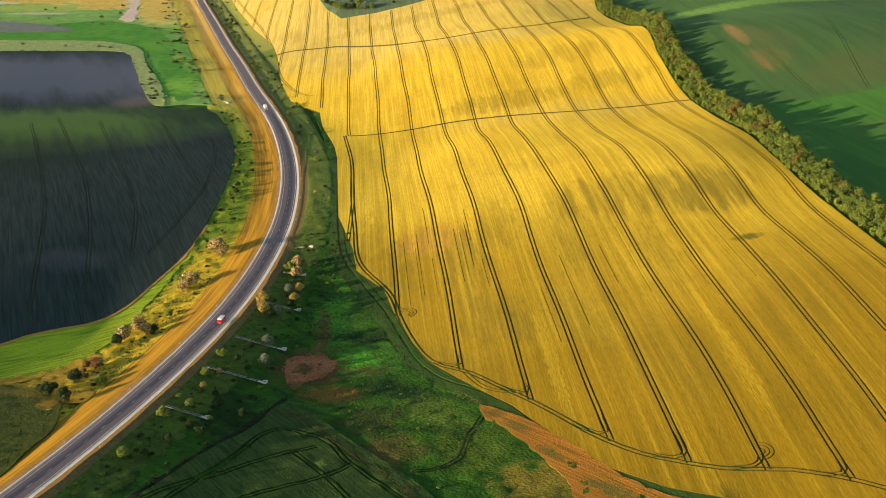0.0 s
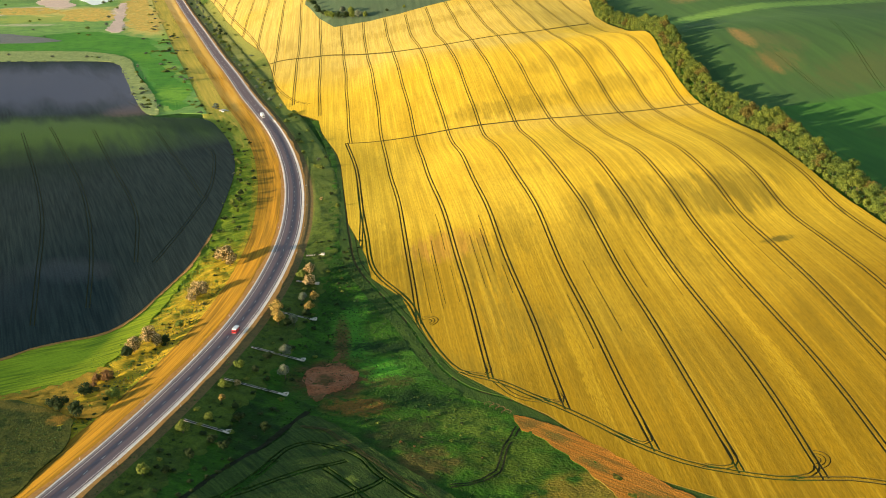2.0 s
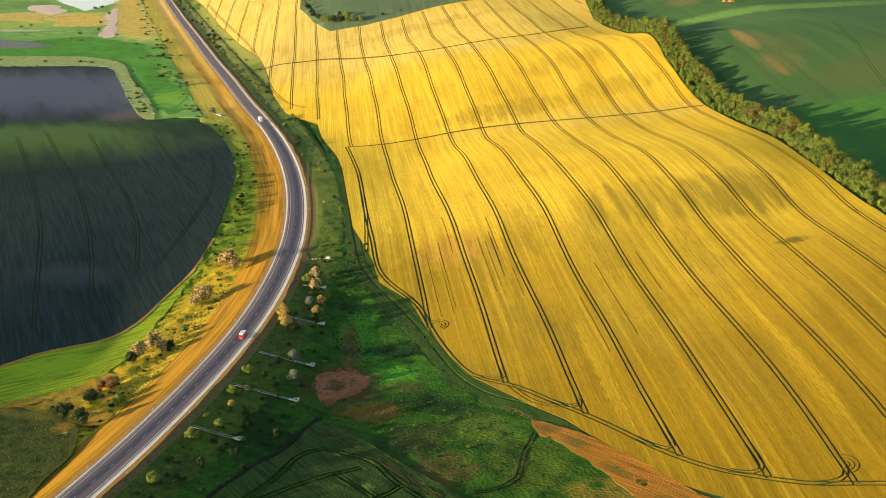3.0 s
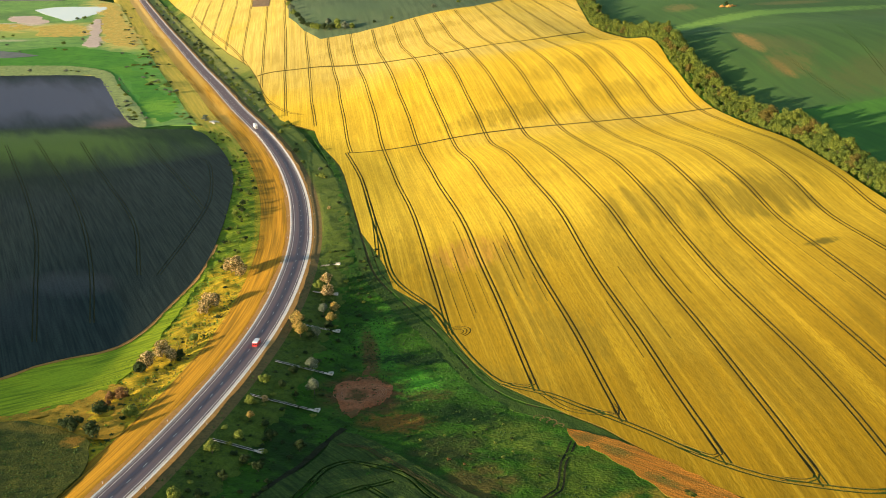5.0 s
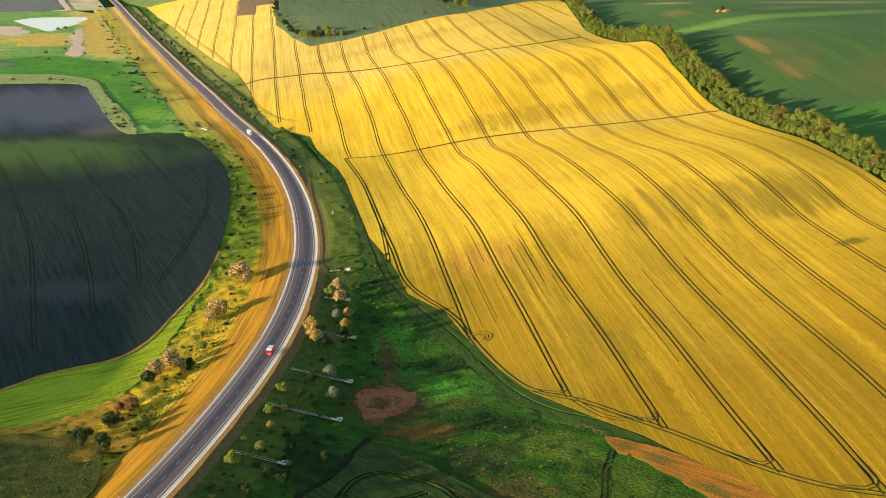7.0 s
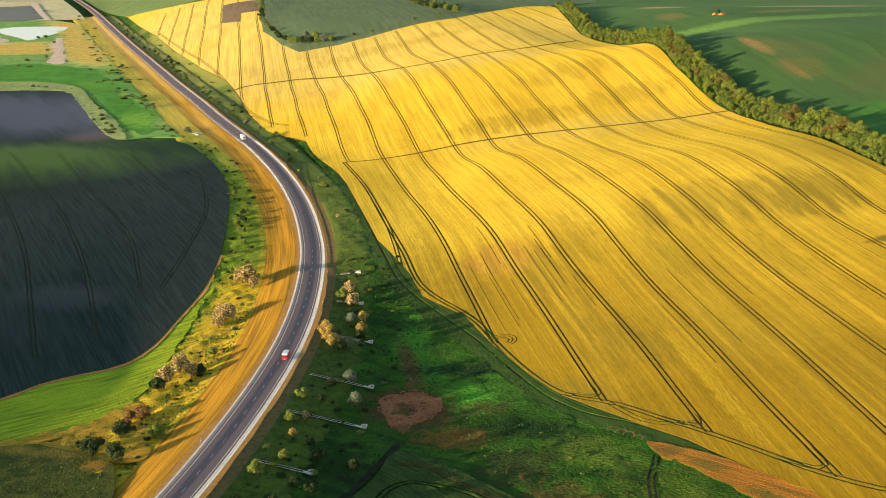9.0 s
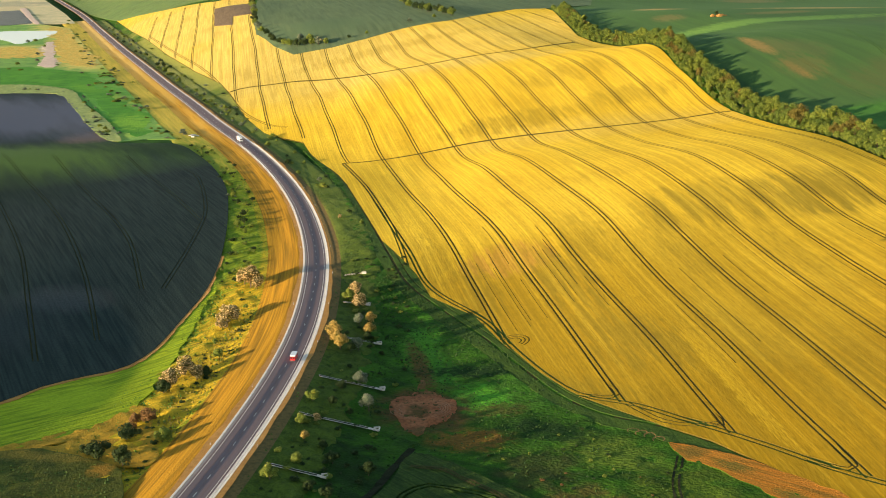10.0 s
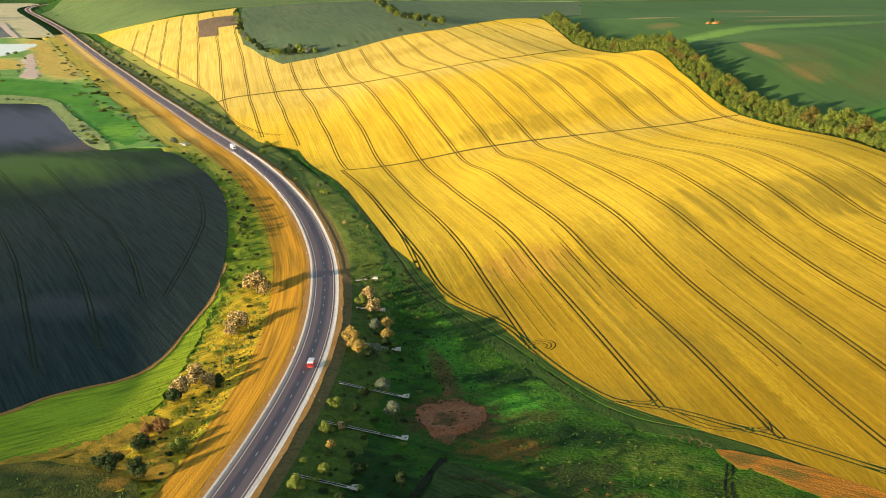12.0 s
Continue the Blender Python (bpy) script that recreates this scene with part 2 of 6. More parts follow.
ROWS_TURN = 4.1      # the tramlines run a little west of north
YELLOW, YELLOW_L, YELLOW_D = (0.57, 0.370, 0.014), (0.77, 0.535, 0.042), (0.155, 0.114, 0.006)
PALE_CREST_HAZE = (0.57, 0.462, 0.145)
THIN_SHADED = (0.088, 0.088, 0.014)
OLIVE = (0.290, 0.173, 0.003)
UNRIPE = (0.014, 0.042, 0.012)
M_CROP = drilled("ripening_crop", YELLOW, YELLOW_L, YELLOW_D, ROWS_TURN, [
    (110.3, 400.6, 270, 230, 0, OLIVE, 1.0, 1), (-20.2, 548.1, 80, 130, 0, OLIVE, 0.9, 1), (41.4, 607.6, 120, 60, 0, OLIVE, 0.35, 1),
    # Pale spots paint sunlit crests, and haze over the far crop.
    (48.3, 1169.4, 110, 36, -20, PALE_CREST_HAZE, 0.8, 1), (-69.9, 1247.1, 80, 40, -50, PALE_CREST_HAZE, 0.7, 1), (112.1, 890.3, 150, 40, -14, PALE_CREST_HAZE, 0.4, 1), (0, 1330, 420, 230, 0, PALE_CREST_HAZE, 0.75, 1), (-150.3, 1504.2, 160, 330, 10, PALE_CREST_HAZE, 0.9, 1), (-240.2, 1952.1, 320, 620, 10, PALE_CREST_HAZE, 1.0, 1),
    # Thin-sown streaks; the broad ones also paint shade on slopes turned away.
    (-7.3, 636.4, 26, 24, 0, (0.42, 0.19, 0.045), 0.7, 0), (10.9, 603.1, 18, 50, 4, THIN_SHADED, 0.51, 0), (-25.6, 606.6, 12, 44, 4, THIN_SHADED, 0.42, 0), (-41.8, 656.4, 10, 50, 4, THIN_SHADED, 0.36, 0), (30.6, 644, 14, 50, 4, THIN_SHADED, 0.36, 0), (68.1, 608.9, 12, 60, 4, THIN_SHADED, 0.30, 0), (112.4, 567, 12, 60, 4, THIN_SHADED, 0.30, 0), (61.5, 526, 8, 50, 4, THIN_SHADED, 0.30, 0), (46.1, 950.7, 64, 26, -8, THIN_SHADED, 0.48, 0), (19, 533.9, 16, 40, 4, THIN_SHADED, 0.45, 0), (35.4, 518.7, 10, 30, 4, THIN_SHADED, 0.42, 0),
    (149.1, 653.2, 36, 40, 8, THIN_SHADED, 0.75, 0), (97.1, 658.1, 44, 40, 8, THIN_SHADED, 0.6, 0), (90.8, 472.2, 30, 60, 4, THIN_SHADED, 0.21, 0), (153.1, 506.7, 24, 60, 4, THIN_SHADED, 0.21, 0), (101.7, 1040.1, 50, 34, 0, THIN_SHADED, 0.30, 0), (133.6, 959.4, 40, 24, 0, THIN_SHADED, 0.36, 0),
    (47.4, 473.6, 4, 60, 4, YELLOW, 0.8, 0), (122.3, 455.1, 5, 60, 4, YELLOW, 0.5, 0), (157, 580, 8, 4.5, 10, UNRIPE, 1.0, 1), (62.2, 742.3, 50, 20, 0, THIN_SHADED, 0.18, 0), (0.4, 487.8, 34, 12, -52, THIN_SHADED, 0.36, 0), (-20.2, 1378.4, 140, 24, 4, THIN_SHADED, 0.30, 0), (-60, 625.6, 12, 60, 4, THIN_SHADED, 0.24, 0)])
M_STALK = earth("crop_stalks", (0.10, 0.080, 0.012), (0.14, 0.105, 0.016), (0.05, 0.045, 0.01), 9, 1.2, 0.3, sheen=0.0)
M_MARGIN = earth("field_margin", (0.0432, 0.0888, 0.0153), (0.0696, 0.1224, 0.0171), (0.0204, 0.0480, 0.0099), 20, 4, 0.8, (20, 3.0), sheen=0.0)
M_STUBBLE = earth("trodden_soil", (0.058, 0.056, 0.016), (0.078, 0.070, 0.022), (0.032, 0.034, 0.012), 20, 4, 0.6, None, [(0, 1600, 600, 720, 0, (0.15, 0.115, 0.026), 0.7)], sheen=0.0)
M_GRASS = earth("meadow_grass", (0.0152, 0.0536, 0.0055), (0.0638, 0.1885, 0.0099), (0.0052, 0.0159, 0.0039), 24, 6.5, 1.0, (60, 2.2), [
    # Bright greens at x -38 and -55 put sunlit pools into the grass colour.
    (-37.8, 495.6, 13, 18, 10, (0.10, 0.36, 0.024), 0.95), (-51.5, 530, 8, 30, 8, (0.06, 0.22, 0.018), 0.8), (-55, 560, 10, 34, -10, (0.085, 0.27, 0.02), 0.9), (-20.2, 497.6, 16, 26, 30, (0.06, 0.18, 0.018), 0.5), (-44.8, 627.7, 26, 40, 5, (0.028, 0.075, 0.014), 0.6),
    (-4.3, 443, 14, 22, 40, (0.15, 0.20, 0.025), 0.6), (13.2, 410.7, 22, 24, 0, (0.14, 0.18, 0.018), 0.5), (35.5, 385.2, 22, 18, 0, (0.36, 0.23, 0.03), 0.6), (-19.5, 412.6, 16, 16, 0, (0.17, 0.09, 0.03), 0.6),
    (-58, 535, 5, 34, 4, (0.13, 0.055, 0.022), 0.85), (-60, 491, 22, 26, 0, (0.12, 0.052, 0.022), 0.9), (-47, 462.8, 18, 11, -6, (0.20, 0.095, 0.02), 0.9), (-34.1, 485.6, 12, 8, 0, (0.09, 0.045, 0.018), 0.7), (-29.7, 438, 16, 18, 0, (0.06, 0.045, 0.018), 0.6),
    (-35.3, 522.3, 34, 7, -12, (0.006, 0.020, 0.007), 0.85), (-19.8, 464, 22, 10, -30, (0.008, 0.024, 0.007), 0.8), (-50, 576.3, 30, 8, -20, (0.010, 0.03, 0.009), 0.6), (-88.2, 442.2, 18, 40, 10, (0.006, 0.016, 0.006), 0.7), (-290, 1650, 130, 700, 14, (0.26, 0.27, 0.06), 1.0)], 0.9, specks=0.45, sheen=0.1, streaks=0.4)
M_SCRUB = earth("scrubby_sward", (0.036, 0.060, 0.011), (0.120, 0.122, 0.018), (0.008, 0.016, 0.005), 5, 1.6, 0.8, None, [(-165, 449, 5, 7, 0, (0.38, 0.19, 0.025), 0.9), (-190, 464, 34, 5, -14, (0.22, 0.16, 0.025), 0.7), (-201.9, 445.1, 20, 14, 0, (0.10, 0.13, 0.02), 0.5)], 0.8)
M_FAR = earth("far_grass", (0.085, 0.15, 0.050), (0.13, 0.19, 0.06), (0.06, 0.09, 0.04), 180, 30, 3.0)
# The swell's green is brightened as if sunlit; the northern spot paints haze.
M_DARK = earth("dark_tilled_soil", (0.0215, 0.0375, 0.0345), (0.0370, 0.0590, 0.0490), (0.0080, 0.0165, 0.0160), 70, 2.2, 1.0, (20, 14.0), [
    (-214, 640, 27, 24, 15, (0.115, 0.114, 0.116), 0.4), (-237.3, 597, 44, 50, 20, (0.050, 0.056, 0.056), 0.4), (-369.9, 965, 230, 115, 14, (0.125, 0.210, 0.040), 0.85), (-229.9, 1019.7, 90, 40, -20, (0.020, 0.045, 0.014), 0.6), (-329.9, 879.7, 110, 80, 0, (0.012, 0.028, 0.014), 0.6),
    (-284.9, 1099.7, 30, 44, 0, (0.20, 0.135, 0.115), 0.8), (-419.9, 1229.6, 300, 170, 0, (0.135, 0.142, 0.185), 1.0)], 0.35, sheen=0.0, specks=0.4, soft=0.45, streaks=0.9)
M_SEED = earth("faded_stubble", (0.15, 0.16, 0.15), (0.19, 0.20, 0.18), (0.10, 0.11, 0.10), 60, 12, 2.0)
M_HAY = earth("cut_meadow", (0.210, 0.360, 0.014), (0.46, 0.52, 0.020), (0.055, 0.140, 0.009), 26, 2.2, 1.0, (-49, 6.0), [(-262, 478, 40, 24, 20, (0.05, 0.15, 0.012), 0.8), (-186, 520, 26, 14, 40, (0.36, 0.48, 0.02), 0.7)], 0.4, streaks=0.95)
M_VERGE = verge("rough_verge", ((0.145, 0.260, 0.015), (0.290, 0.400, 0.020), (0.036, 0.090, 0.008)), ((0.64, 0.38, 0.022), (0.88, 0.57, 0.032), (0.30, 0.24, 0.014)), [
    (195, -36, 70, 20, 1.0), (262, -36, 80, 21, 1.0), (330, -34, 70, 16, 1.0), (255, -28, 60, 7, 0.9), (120, -33, 60, 16, 0.9), (170, -38, 30, 10, 0.6), (380, -26, 60, 3, 0.6), (520, -26, 120, 3, 0.5), (800, -28, 160, 6, 0.6), (1000, -30, 240, 10, 0.7), (1400, -30, 400, 9, 0.6), (2000, -34, 600, 20, 0.9)])
M_LEAN = earth("lean_verge_grass", (0.46, 0.34, 0.050), (0.66, 0.48, 0.075), (0.20, 0.24, 0.032), 30, 6, 1.5, (90, 14.0), [(900, -48, 420, 9, 0, (0.16, 0.26, 0.03), 0.7), (690, -40, 150, 26, 0, (0.13, 0.24, 0.018), 1.0)], 0.6, space="UV")
# The far spots pale the strip with distance, a haze put into the colour.
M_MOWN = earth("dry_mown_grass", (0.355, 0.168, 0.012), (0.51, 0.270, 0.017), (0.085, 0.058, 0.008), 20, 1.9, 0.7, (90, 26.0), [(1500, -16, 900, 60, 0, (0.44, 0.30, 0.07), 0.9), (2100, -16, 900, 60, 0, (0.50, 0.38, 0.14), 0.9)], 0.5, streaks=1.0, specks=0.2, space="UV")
M_STRAW = earth("straw_coloured_grass", (0.40, 0.22, 0.022), (0.56, 0.33, 0.03), (0.10, 0.10, 0.014), 8, 2.0, 0.7, None, (), 0.7)
M_BANK = earth("bank_grass", (0.0540, 0.0900, 0.0150), (0.1200, 0.1750, 0.0190), (0.0130, 0.0260, 0.0070), 16, 3.2, 0.8, None, [
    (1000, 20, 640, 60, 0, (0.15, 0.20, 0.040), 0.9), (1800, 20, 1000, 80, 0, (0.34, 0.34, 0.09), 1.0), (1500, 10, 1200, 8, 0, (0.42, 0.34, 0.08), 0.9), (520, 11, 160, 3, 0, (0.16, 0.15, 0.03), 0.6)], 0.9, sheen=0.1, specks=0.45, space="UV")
M_DIRT = earth("orange_dirt", (0.46, 0.215, 0.055), (0.55, 0.30, 0.09), (0.26, 0.135, 0.04), 12, 1.6, 0.5, None, (), 0.8)
M_WORN = earth("worn_bank_soil", (0.150, 0.108, 0.042), (0.20, 0.130, 0.045), (0.050, 0.052, 0.018), 9, 1.6, 0.6, None, (), 0.8)
M_GRAVEL = earth("pale_gravel", (0.78, 0.70, 0.60), (0.86, 0.80, 0.72), (0.55, 0.45, 0.36), 14, 1.5, 0.4, specks=0.2)
M_GRIT = earth("grey_grit", (0.26, 0.23, 0.22), (0.34, 0.30, 0.28), (0.16, 0.14, 0.13), 14, 1.5, 0.4, specks=0.3)
M_ASPHALT = earth("asphalt", (0.165, 0.116, 0.118), (0.200, 0.145, 0.146), (0.130, 0.092, 0.094), 30, 1.1, 0.4, (90, 30.0), [(0, -1.95 + w, 4e3, 0.8, 0, (0.175, 0.148, 0.158), 0.5) for w in (-1.0, 1.0, 2.9, 4.9)], 0.3, 0.85, space="UV")
M_BARE = earth("red_bare_soil", (0.4300, 0.1500, 0.0140), (0.5500, 0.2250, 0.0270), (0.1430, 0.0910, 0.0156), 9, 1.6, 0.6, (43, 10.0), [(61.1, 374.9, 16, 5, -45, (0.10, 0.11, 0.02), 0.8), (29.5, 426.1, 9, 3, -50, (0.10, 0.11, 0.02), 0.8), (41.5, 403.1, 10, 2.5, -52, (0.10, 0.11, 0.02), 0.8), (21.3, 438.2, 7, 6, 0, (0.11, 0.10, 0.02), 0.7)], 0.8, streaks=1.0, sheen=0.0, soft=1.4)
M_BURNT = earth("reddish_bare_patch", (0.29, 0.092, 0.034), (0.44, 0.190, 0.090), (0.085, 0.042, 0.018), 5, 1.2, 0.6, None, [(-62.5, 490, 5, 7, 0, (0.05, 0.055, 0.014), 0.8), (-58, 512, 6, 10, 0, (0.05, 0.06, 0.014), 0.7), (-65, 472, 6, 6, 0, (0.06, 0.06, 0.014), 0.7)], sheen=0.0, streaks=0.9)
M_SCRAPE = earth("scraped_earth", (0.31, 0.145, 0.075), (0.42, 0.24, 0.14), (0.18, 0.08, 0.035), 3, 1.0, 0.5, sheen=0.0)
M_MUD = earth("ditch_mud", (0.014, 0.018, 0.008), (0.024, 0.030, 0.010), (0.006, 0.008, 0.004), 8, 1.5, 0.5, sheen=0.0)
M_GREEN = earth("young_green_crop", (0.042, 0.096, 0.028), (0.064, 0.134, 0.032), (0.030, 0.068, 0.025), 130, 12, 1.2, (6, 9.0), [
    (247, 1007, 8, 40, 3, (0.44, 0.22, 0.07), 0.85), (255, 1000, 20, 40, 3, (0.15, 0.12, 0.045), 0.5), (251.5, 934, 5, 28, 8, (0.30, 0.15, 0.05), 0.7), (258, 940, 22, 34, 8, (0.13, 0.11, 0.04), 0.6), (274, 981, 22, 40, 6, (0.10, 0.10, 0.04), 0.5),
    (500, 1500, 420, 230, 0, (0.070, 0.135, 0.045), 0.7), (285.5, 1410, 34, 30, 0, (0.52, 0.29, 0.11), 0.95), (262, 1300, 20, 30, 0, (0.26, 0.15, 0.06), 0.5), (446, 1380, 90, 30, -10, (0.46, 0.27, 0.11), 0.85), (379.7, 1300, 60, 20, 20, (0.24, 0.15, 0.06), 0.6), (479, 1659.1, 50, 50, 0, (0.24, 0.15, 0.07), 0.7),
    (310.2, 885.7, 60, 50, 0, (0.080, 0.082, 0.03), 0.6), (260.9, 826.1, 40, 25, 0, (0.045, 0.14, 0.02), 0.6), (330, 1215, 210, 26, 16, (0.19, 0.34, 0.06), 0.8), (474.4, 956.9, 200, 90, 20, (0.075, 0.09, 0.035), 0.6), (561.6, 1193.3, 200, 120, 20, (0.085, 0.10, 0.04), 0.6)], bump=0.15, soft=0.7)
M_OATS = earth("grey_green_crop", (0.078, 0.118, 0.060), (0.110, 0.155, 0.074), (0.050, 0.082, 0.042), 90, 9, 2.0, (4, 8.0), [(-98.4, 2116.4, 50, 60, 0, (0.16, 0.13, 0.07), 0.5), (-90, 1561.1, 80, 90, 0, (0.075, 0.125, 0.06), 0.7)], streaks=0.8)
M_BROWN = earth("brown_ploughland", (0.13, 0.095, 0.06), (0.16, 0.12, 0.075), (0.09, 0.065, 0.04), 60, 10, 2.0, (4, 4.0))
M_LUSH = earth("fresh_green_crop", (0.040, 0.130, 0.020), (0.060, 0.170, 0.024), (0.028, 0.090, 0.018), 110, 9, 1.2, (8, 8.0), [(316.6, 755.2, 70, 30, 10, (0.09, 0.10, 0.03), 0.4)], bump=0.15)
M_DGREEN = earth("dark_green_crop", (0.030, 0.070, 0.012), (0.085, 0.135, 0.024), (0.008, 0.022, 0.006), 14, 1.8, 0.8, (36, 6.0), streaks=0.6, sheen=0.0, specks=0.5)
# Haze is put into these colours: reeds and far pastures are lightened.
M_REED = earth("reedy_sward", (0.2040, 0.2760, 0.0840), (0.3840, 0.4320, 0.1560), (0.0840, 0.1440, 0.0480), 9, 3, 1.2)
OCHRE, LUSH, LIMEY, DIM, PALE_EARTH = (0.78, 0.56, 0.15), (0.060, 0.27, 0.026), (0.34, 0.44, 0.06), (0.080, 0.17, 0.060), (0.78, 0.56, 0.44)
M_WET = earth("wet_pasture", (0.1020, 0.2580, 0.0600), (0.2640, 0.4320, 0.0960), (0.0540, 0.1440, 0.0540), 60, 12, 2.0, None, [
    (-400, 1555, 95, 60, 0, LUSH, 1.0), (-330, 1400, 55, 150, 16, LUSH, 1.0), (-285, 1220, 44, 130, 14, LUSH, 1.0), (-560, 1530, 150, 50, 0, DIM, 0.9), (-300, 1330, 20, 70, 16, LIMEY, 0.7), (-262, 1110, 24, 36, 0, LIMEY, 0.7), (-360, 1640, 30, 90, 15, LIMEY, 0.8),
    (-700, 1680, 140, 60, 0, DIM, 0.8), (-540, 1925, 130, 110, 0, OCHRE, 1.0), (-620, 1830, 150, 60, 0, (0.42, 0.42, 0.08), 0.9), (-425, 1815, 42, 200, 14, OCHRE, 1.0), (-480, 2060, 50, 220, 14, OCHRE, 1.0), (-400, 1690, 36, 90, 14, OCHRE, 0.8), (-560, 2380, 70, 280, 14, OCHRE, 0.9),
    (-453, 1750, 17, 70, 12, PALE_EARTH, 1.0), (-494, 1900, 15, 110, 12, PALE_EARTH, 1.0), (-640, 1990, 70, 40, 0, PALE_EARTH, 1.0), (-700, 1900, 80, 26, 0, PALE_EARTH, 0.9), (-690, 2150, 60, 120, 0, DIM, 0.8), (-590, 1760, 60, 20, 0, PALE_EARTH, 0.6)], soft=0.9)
M_OCHRE = earth("dry_ochre_grass", (0.58, 0.40, 0.08), (0.80, 0.52, 0.12), (0.20, 0.25, 0.06), 22, 6, 2.0, None, (), 0.8)
M_SWARD = earth("lush_low_sward", (0.050, 0.205, 0.024), (0.105, 0.300, 0.030), (0.030, 0.110, 0.024), 60, 12, 2.0, None, [(-262, 1180, 26, 60, 14, (0.22, 0.40, 0.04), 0.9), (-345, 1440, 30, 60, 16, (0.15, 0.34, 0.03), 0.7)], 0.6, soft=0.9)
M_DRYFAR = earth("dry_far_pasture", (0.5290, 0.4830, 0.2760), (0.7130, 0.5980, 0.3450), (0.2300, 0.2990, 0.1725), 90, 22, 3.0, None, [(-759.8, 2759.1, 90, 160, 12, (0.16, 0.22, 0.11), 0.9), (-899.7, 3298.9, 160, 200, 0, (0.22, 0.25, 0.20), 0.8), (-689.8, 2599.2, 60, 60, 0, (0.50, 0.36, 0.22), 0.7), (-819.8, 3049, 60, 200, 14, (0.52, 0.42, 0.24), 0.7)], soft=1.4)
M_PINK = earth("pale_sandy_earth", (0.62, 0.46, 0.36), (0.70, 0.55, 0.45), (0.48, 0.34, 0.25), 30, 8, 1.6)
def plain(name, col, rough=0.5, metal=0.0, spec=0.4, wear=0.25, size=0.6):
    m, t, b = nodes_of(name, rough, metal, spec)
    c = mixed(t, sum_of(t, "MULTIPLY", grain(t, size, 4.0, 0.4, 0.75), wear), col, tuple(v * 0.45 for v in col))
    t.links.new(c, b.inputs["Base Color"])
    return m


M_PAINT = plain("road_paint", (0.88, 0.80, 0.70), 0.6, wear=0.35, size=1.2)
M_CONCRETE = plain("concrete", (0.66, 0.61, 0.54), 0.9, wear=0.45, size=0.8)
M_STEEL = plain("galvanised_steel", (0.72, 0.71, 0.70), 0.6, 0.2)
M_WHITE = plain("white_lacquer", (0.82, 0.82, 0.82), 0.35, wear=0.08)
M_RED = plain("red_lacquer", (0.55, 0.030, 0.035), 0.35, wear=0.1)
M_RUBBER = plain("tyre_rubber", (0.02, 0.02, 0.02), 0.8)
M_GLASSY = plain("dark_window_glass", (0.02, 0.025, 0.03), 0.08, spec=0.8, wear=0.0)
M_GREY = plain("grey_plastic", (0.10, 0.10, 0.11), 0.6)
M_LAMP = plain("lamp_glass", (0.75, 0.72, 0.65), 0.15, wear=0.0)
M_TAIL = plain("tail_lamp", (0.45, 0.01, 0.01), 0.2, wear=0.0)
M_BARK = plain("bark", (0.10, 0.075, 0.05), 0.95, wear=0.6, size=0.3)
# White base colour stands in for the bright sky's reflection.
M_WATER, wt_, wb_ = nodes_of("sky_white_water", 0.2, 0.0, 0.5)
wb_.inputs["Base Color"].default_value = (0.97, 0.95, 1.0, 1)
relief(wt_, wb_, grain(wt_, 2.5, 2.0), 0.08, 0.05)


def leafy(name, col, light, dark, bloom=None, share=0.0):
    """Foliage: each clump of leaves has its own tone, each plant too; bloom is the share of clumps in flower."""
    m, t, b = nodes_of(name, 0.75, 0.0, 0.25)
    g = t.nodes.new("ShaderNodeNewGeometry")
    o = t.nodes.new("ShaderNodeObjectInfo")
    c = mixed(t, g.outputs["Random Per Island"], dark, light)
    c = mixed(t, sum_of(t, "MULTIPLY", o.outputs["Random"], 0.6), c, col)
    if bloom:
        pick = sum_of(t, "LESS_THAN", sum_of(t, "FRACT", sum_of(t, "MULTIPLY", g.outputs["Random Per Island"], 37.0)), share)
        c = mixed(t, pick, c, bloom)
    t.links.new(c, b.inputs["Base Color"])
    return m


L_HEDGE = [leafy("hedge_leaves", (0.125, 0.175, 0.022), (0.205, 0.245, 0.028), (0.055, 0.085, 0.012)),
           leafy("ochre_leaves", (0.13, 0.115, 0.020), (0.19, 0.15, 0.026), (0.06, 0.058, 0.012)),
           leafy("deep_leaves", (0.085, 0.135, 0.020), (0.145, 0.195, 0.024), (0.038, 0.066, 0.011))]
L_DARK = leafy("dark_shrub_leaves", (0.028, 0.052, 0.011), (0.05, 0.082, 0.016), (0.010, 0.022, 0.006))
L_CREAM = leafy("cream_blossom", (0.17, 0.135, 0.035), (0.30, 0.22, 0.055), (0.05, 0.06, 0.016), (0.78, 0.56, 0.27), 0.36)
L_YELLOW = leafy("yellow_blossom", (0.22, 0.19, 0.03), (0.36, 0.27, 0.05), (0.07, 0.085, 0.02), (0.72, 0.47, 0.13), 0.38)
L_SILVER = leafy("silver_leaves", (0.13, 0.17, 0.10), (0.20, 0.24, 0.15), (0.05, 0.08, 0.04), (0.26, 0.27, 0.19), 0.2)
L_LIME = leafy("lime_leaves", (0.15, 0.205, 0.026), (0.27, 0.31, 0.045), (0.055, 0.095, 0.015))
L_RUST = leafy("rusty_leaves", (0.22, 0.11, 0.035), (0.30, 0.16, 0.05), (0.10, 0.06, 0.02))
L_TUFT = leafy("grass_tufts", (0.045, 0.09, 0.014), (0.07, 0.13, 0.016), (0.025, 0.055, 0.010))
L_MOSS = leafy("valley_tufts", (0.022, 0.055, 0.010), (0.045, 0.10, 0.012), (0.010, 0.026, 0.007))
L_FRESH = leafy("fresh_grass_tufts", (0.10, 0.20, 0.016), (0.16, 0.27, 0.02), (0.05, 0.11, 0.012))
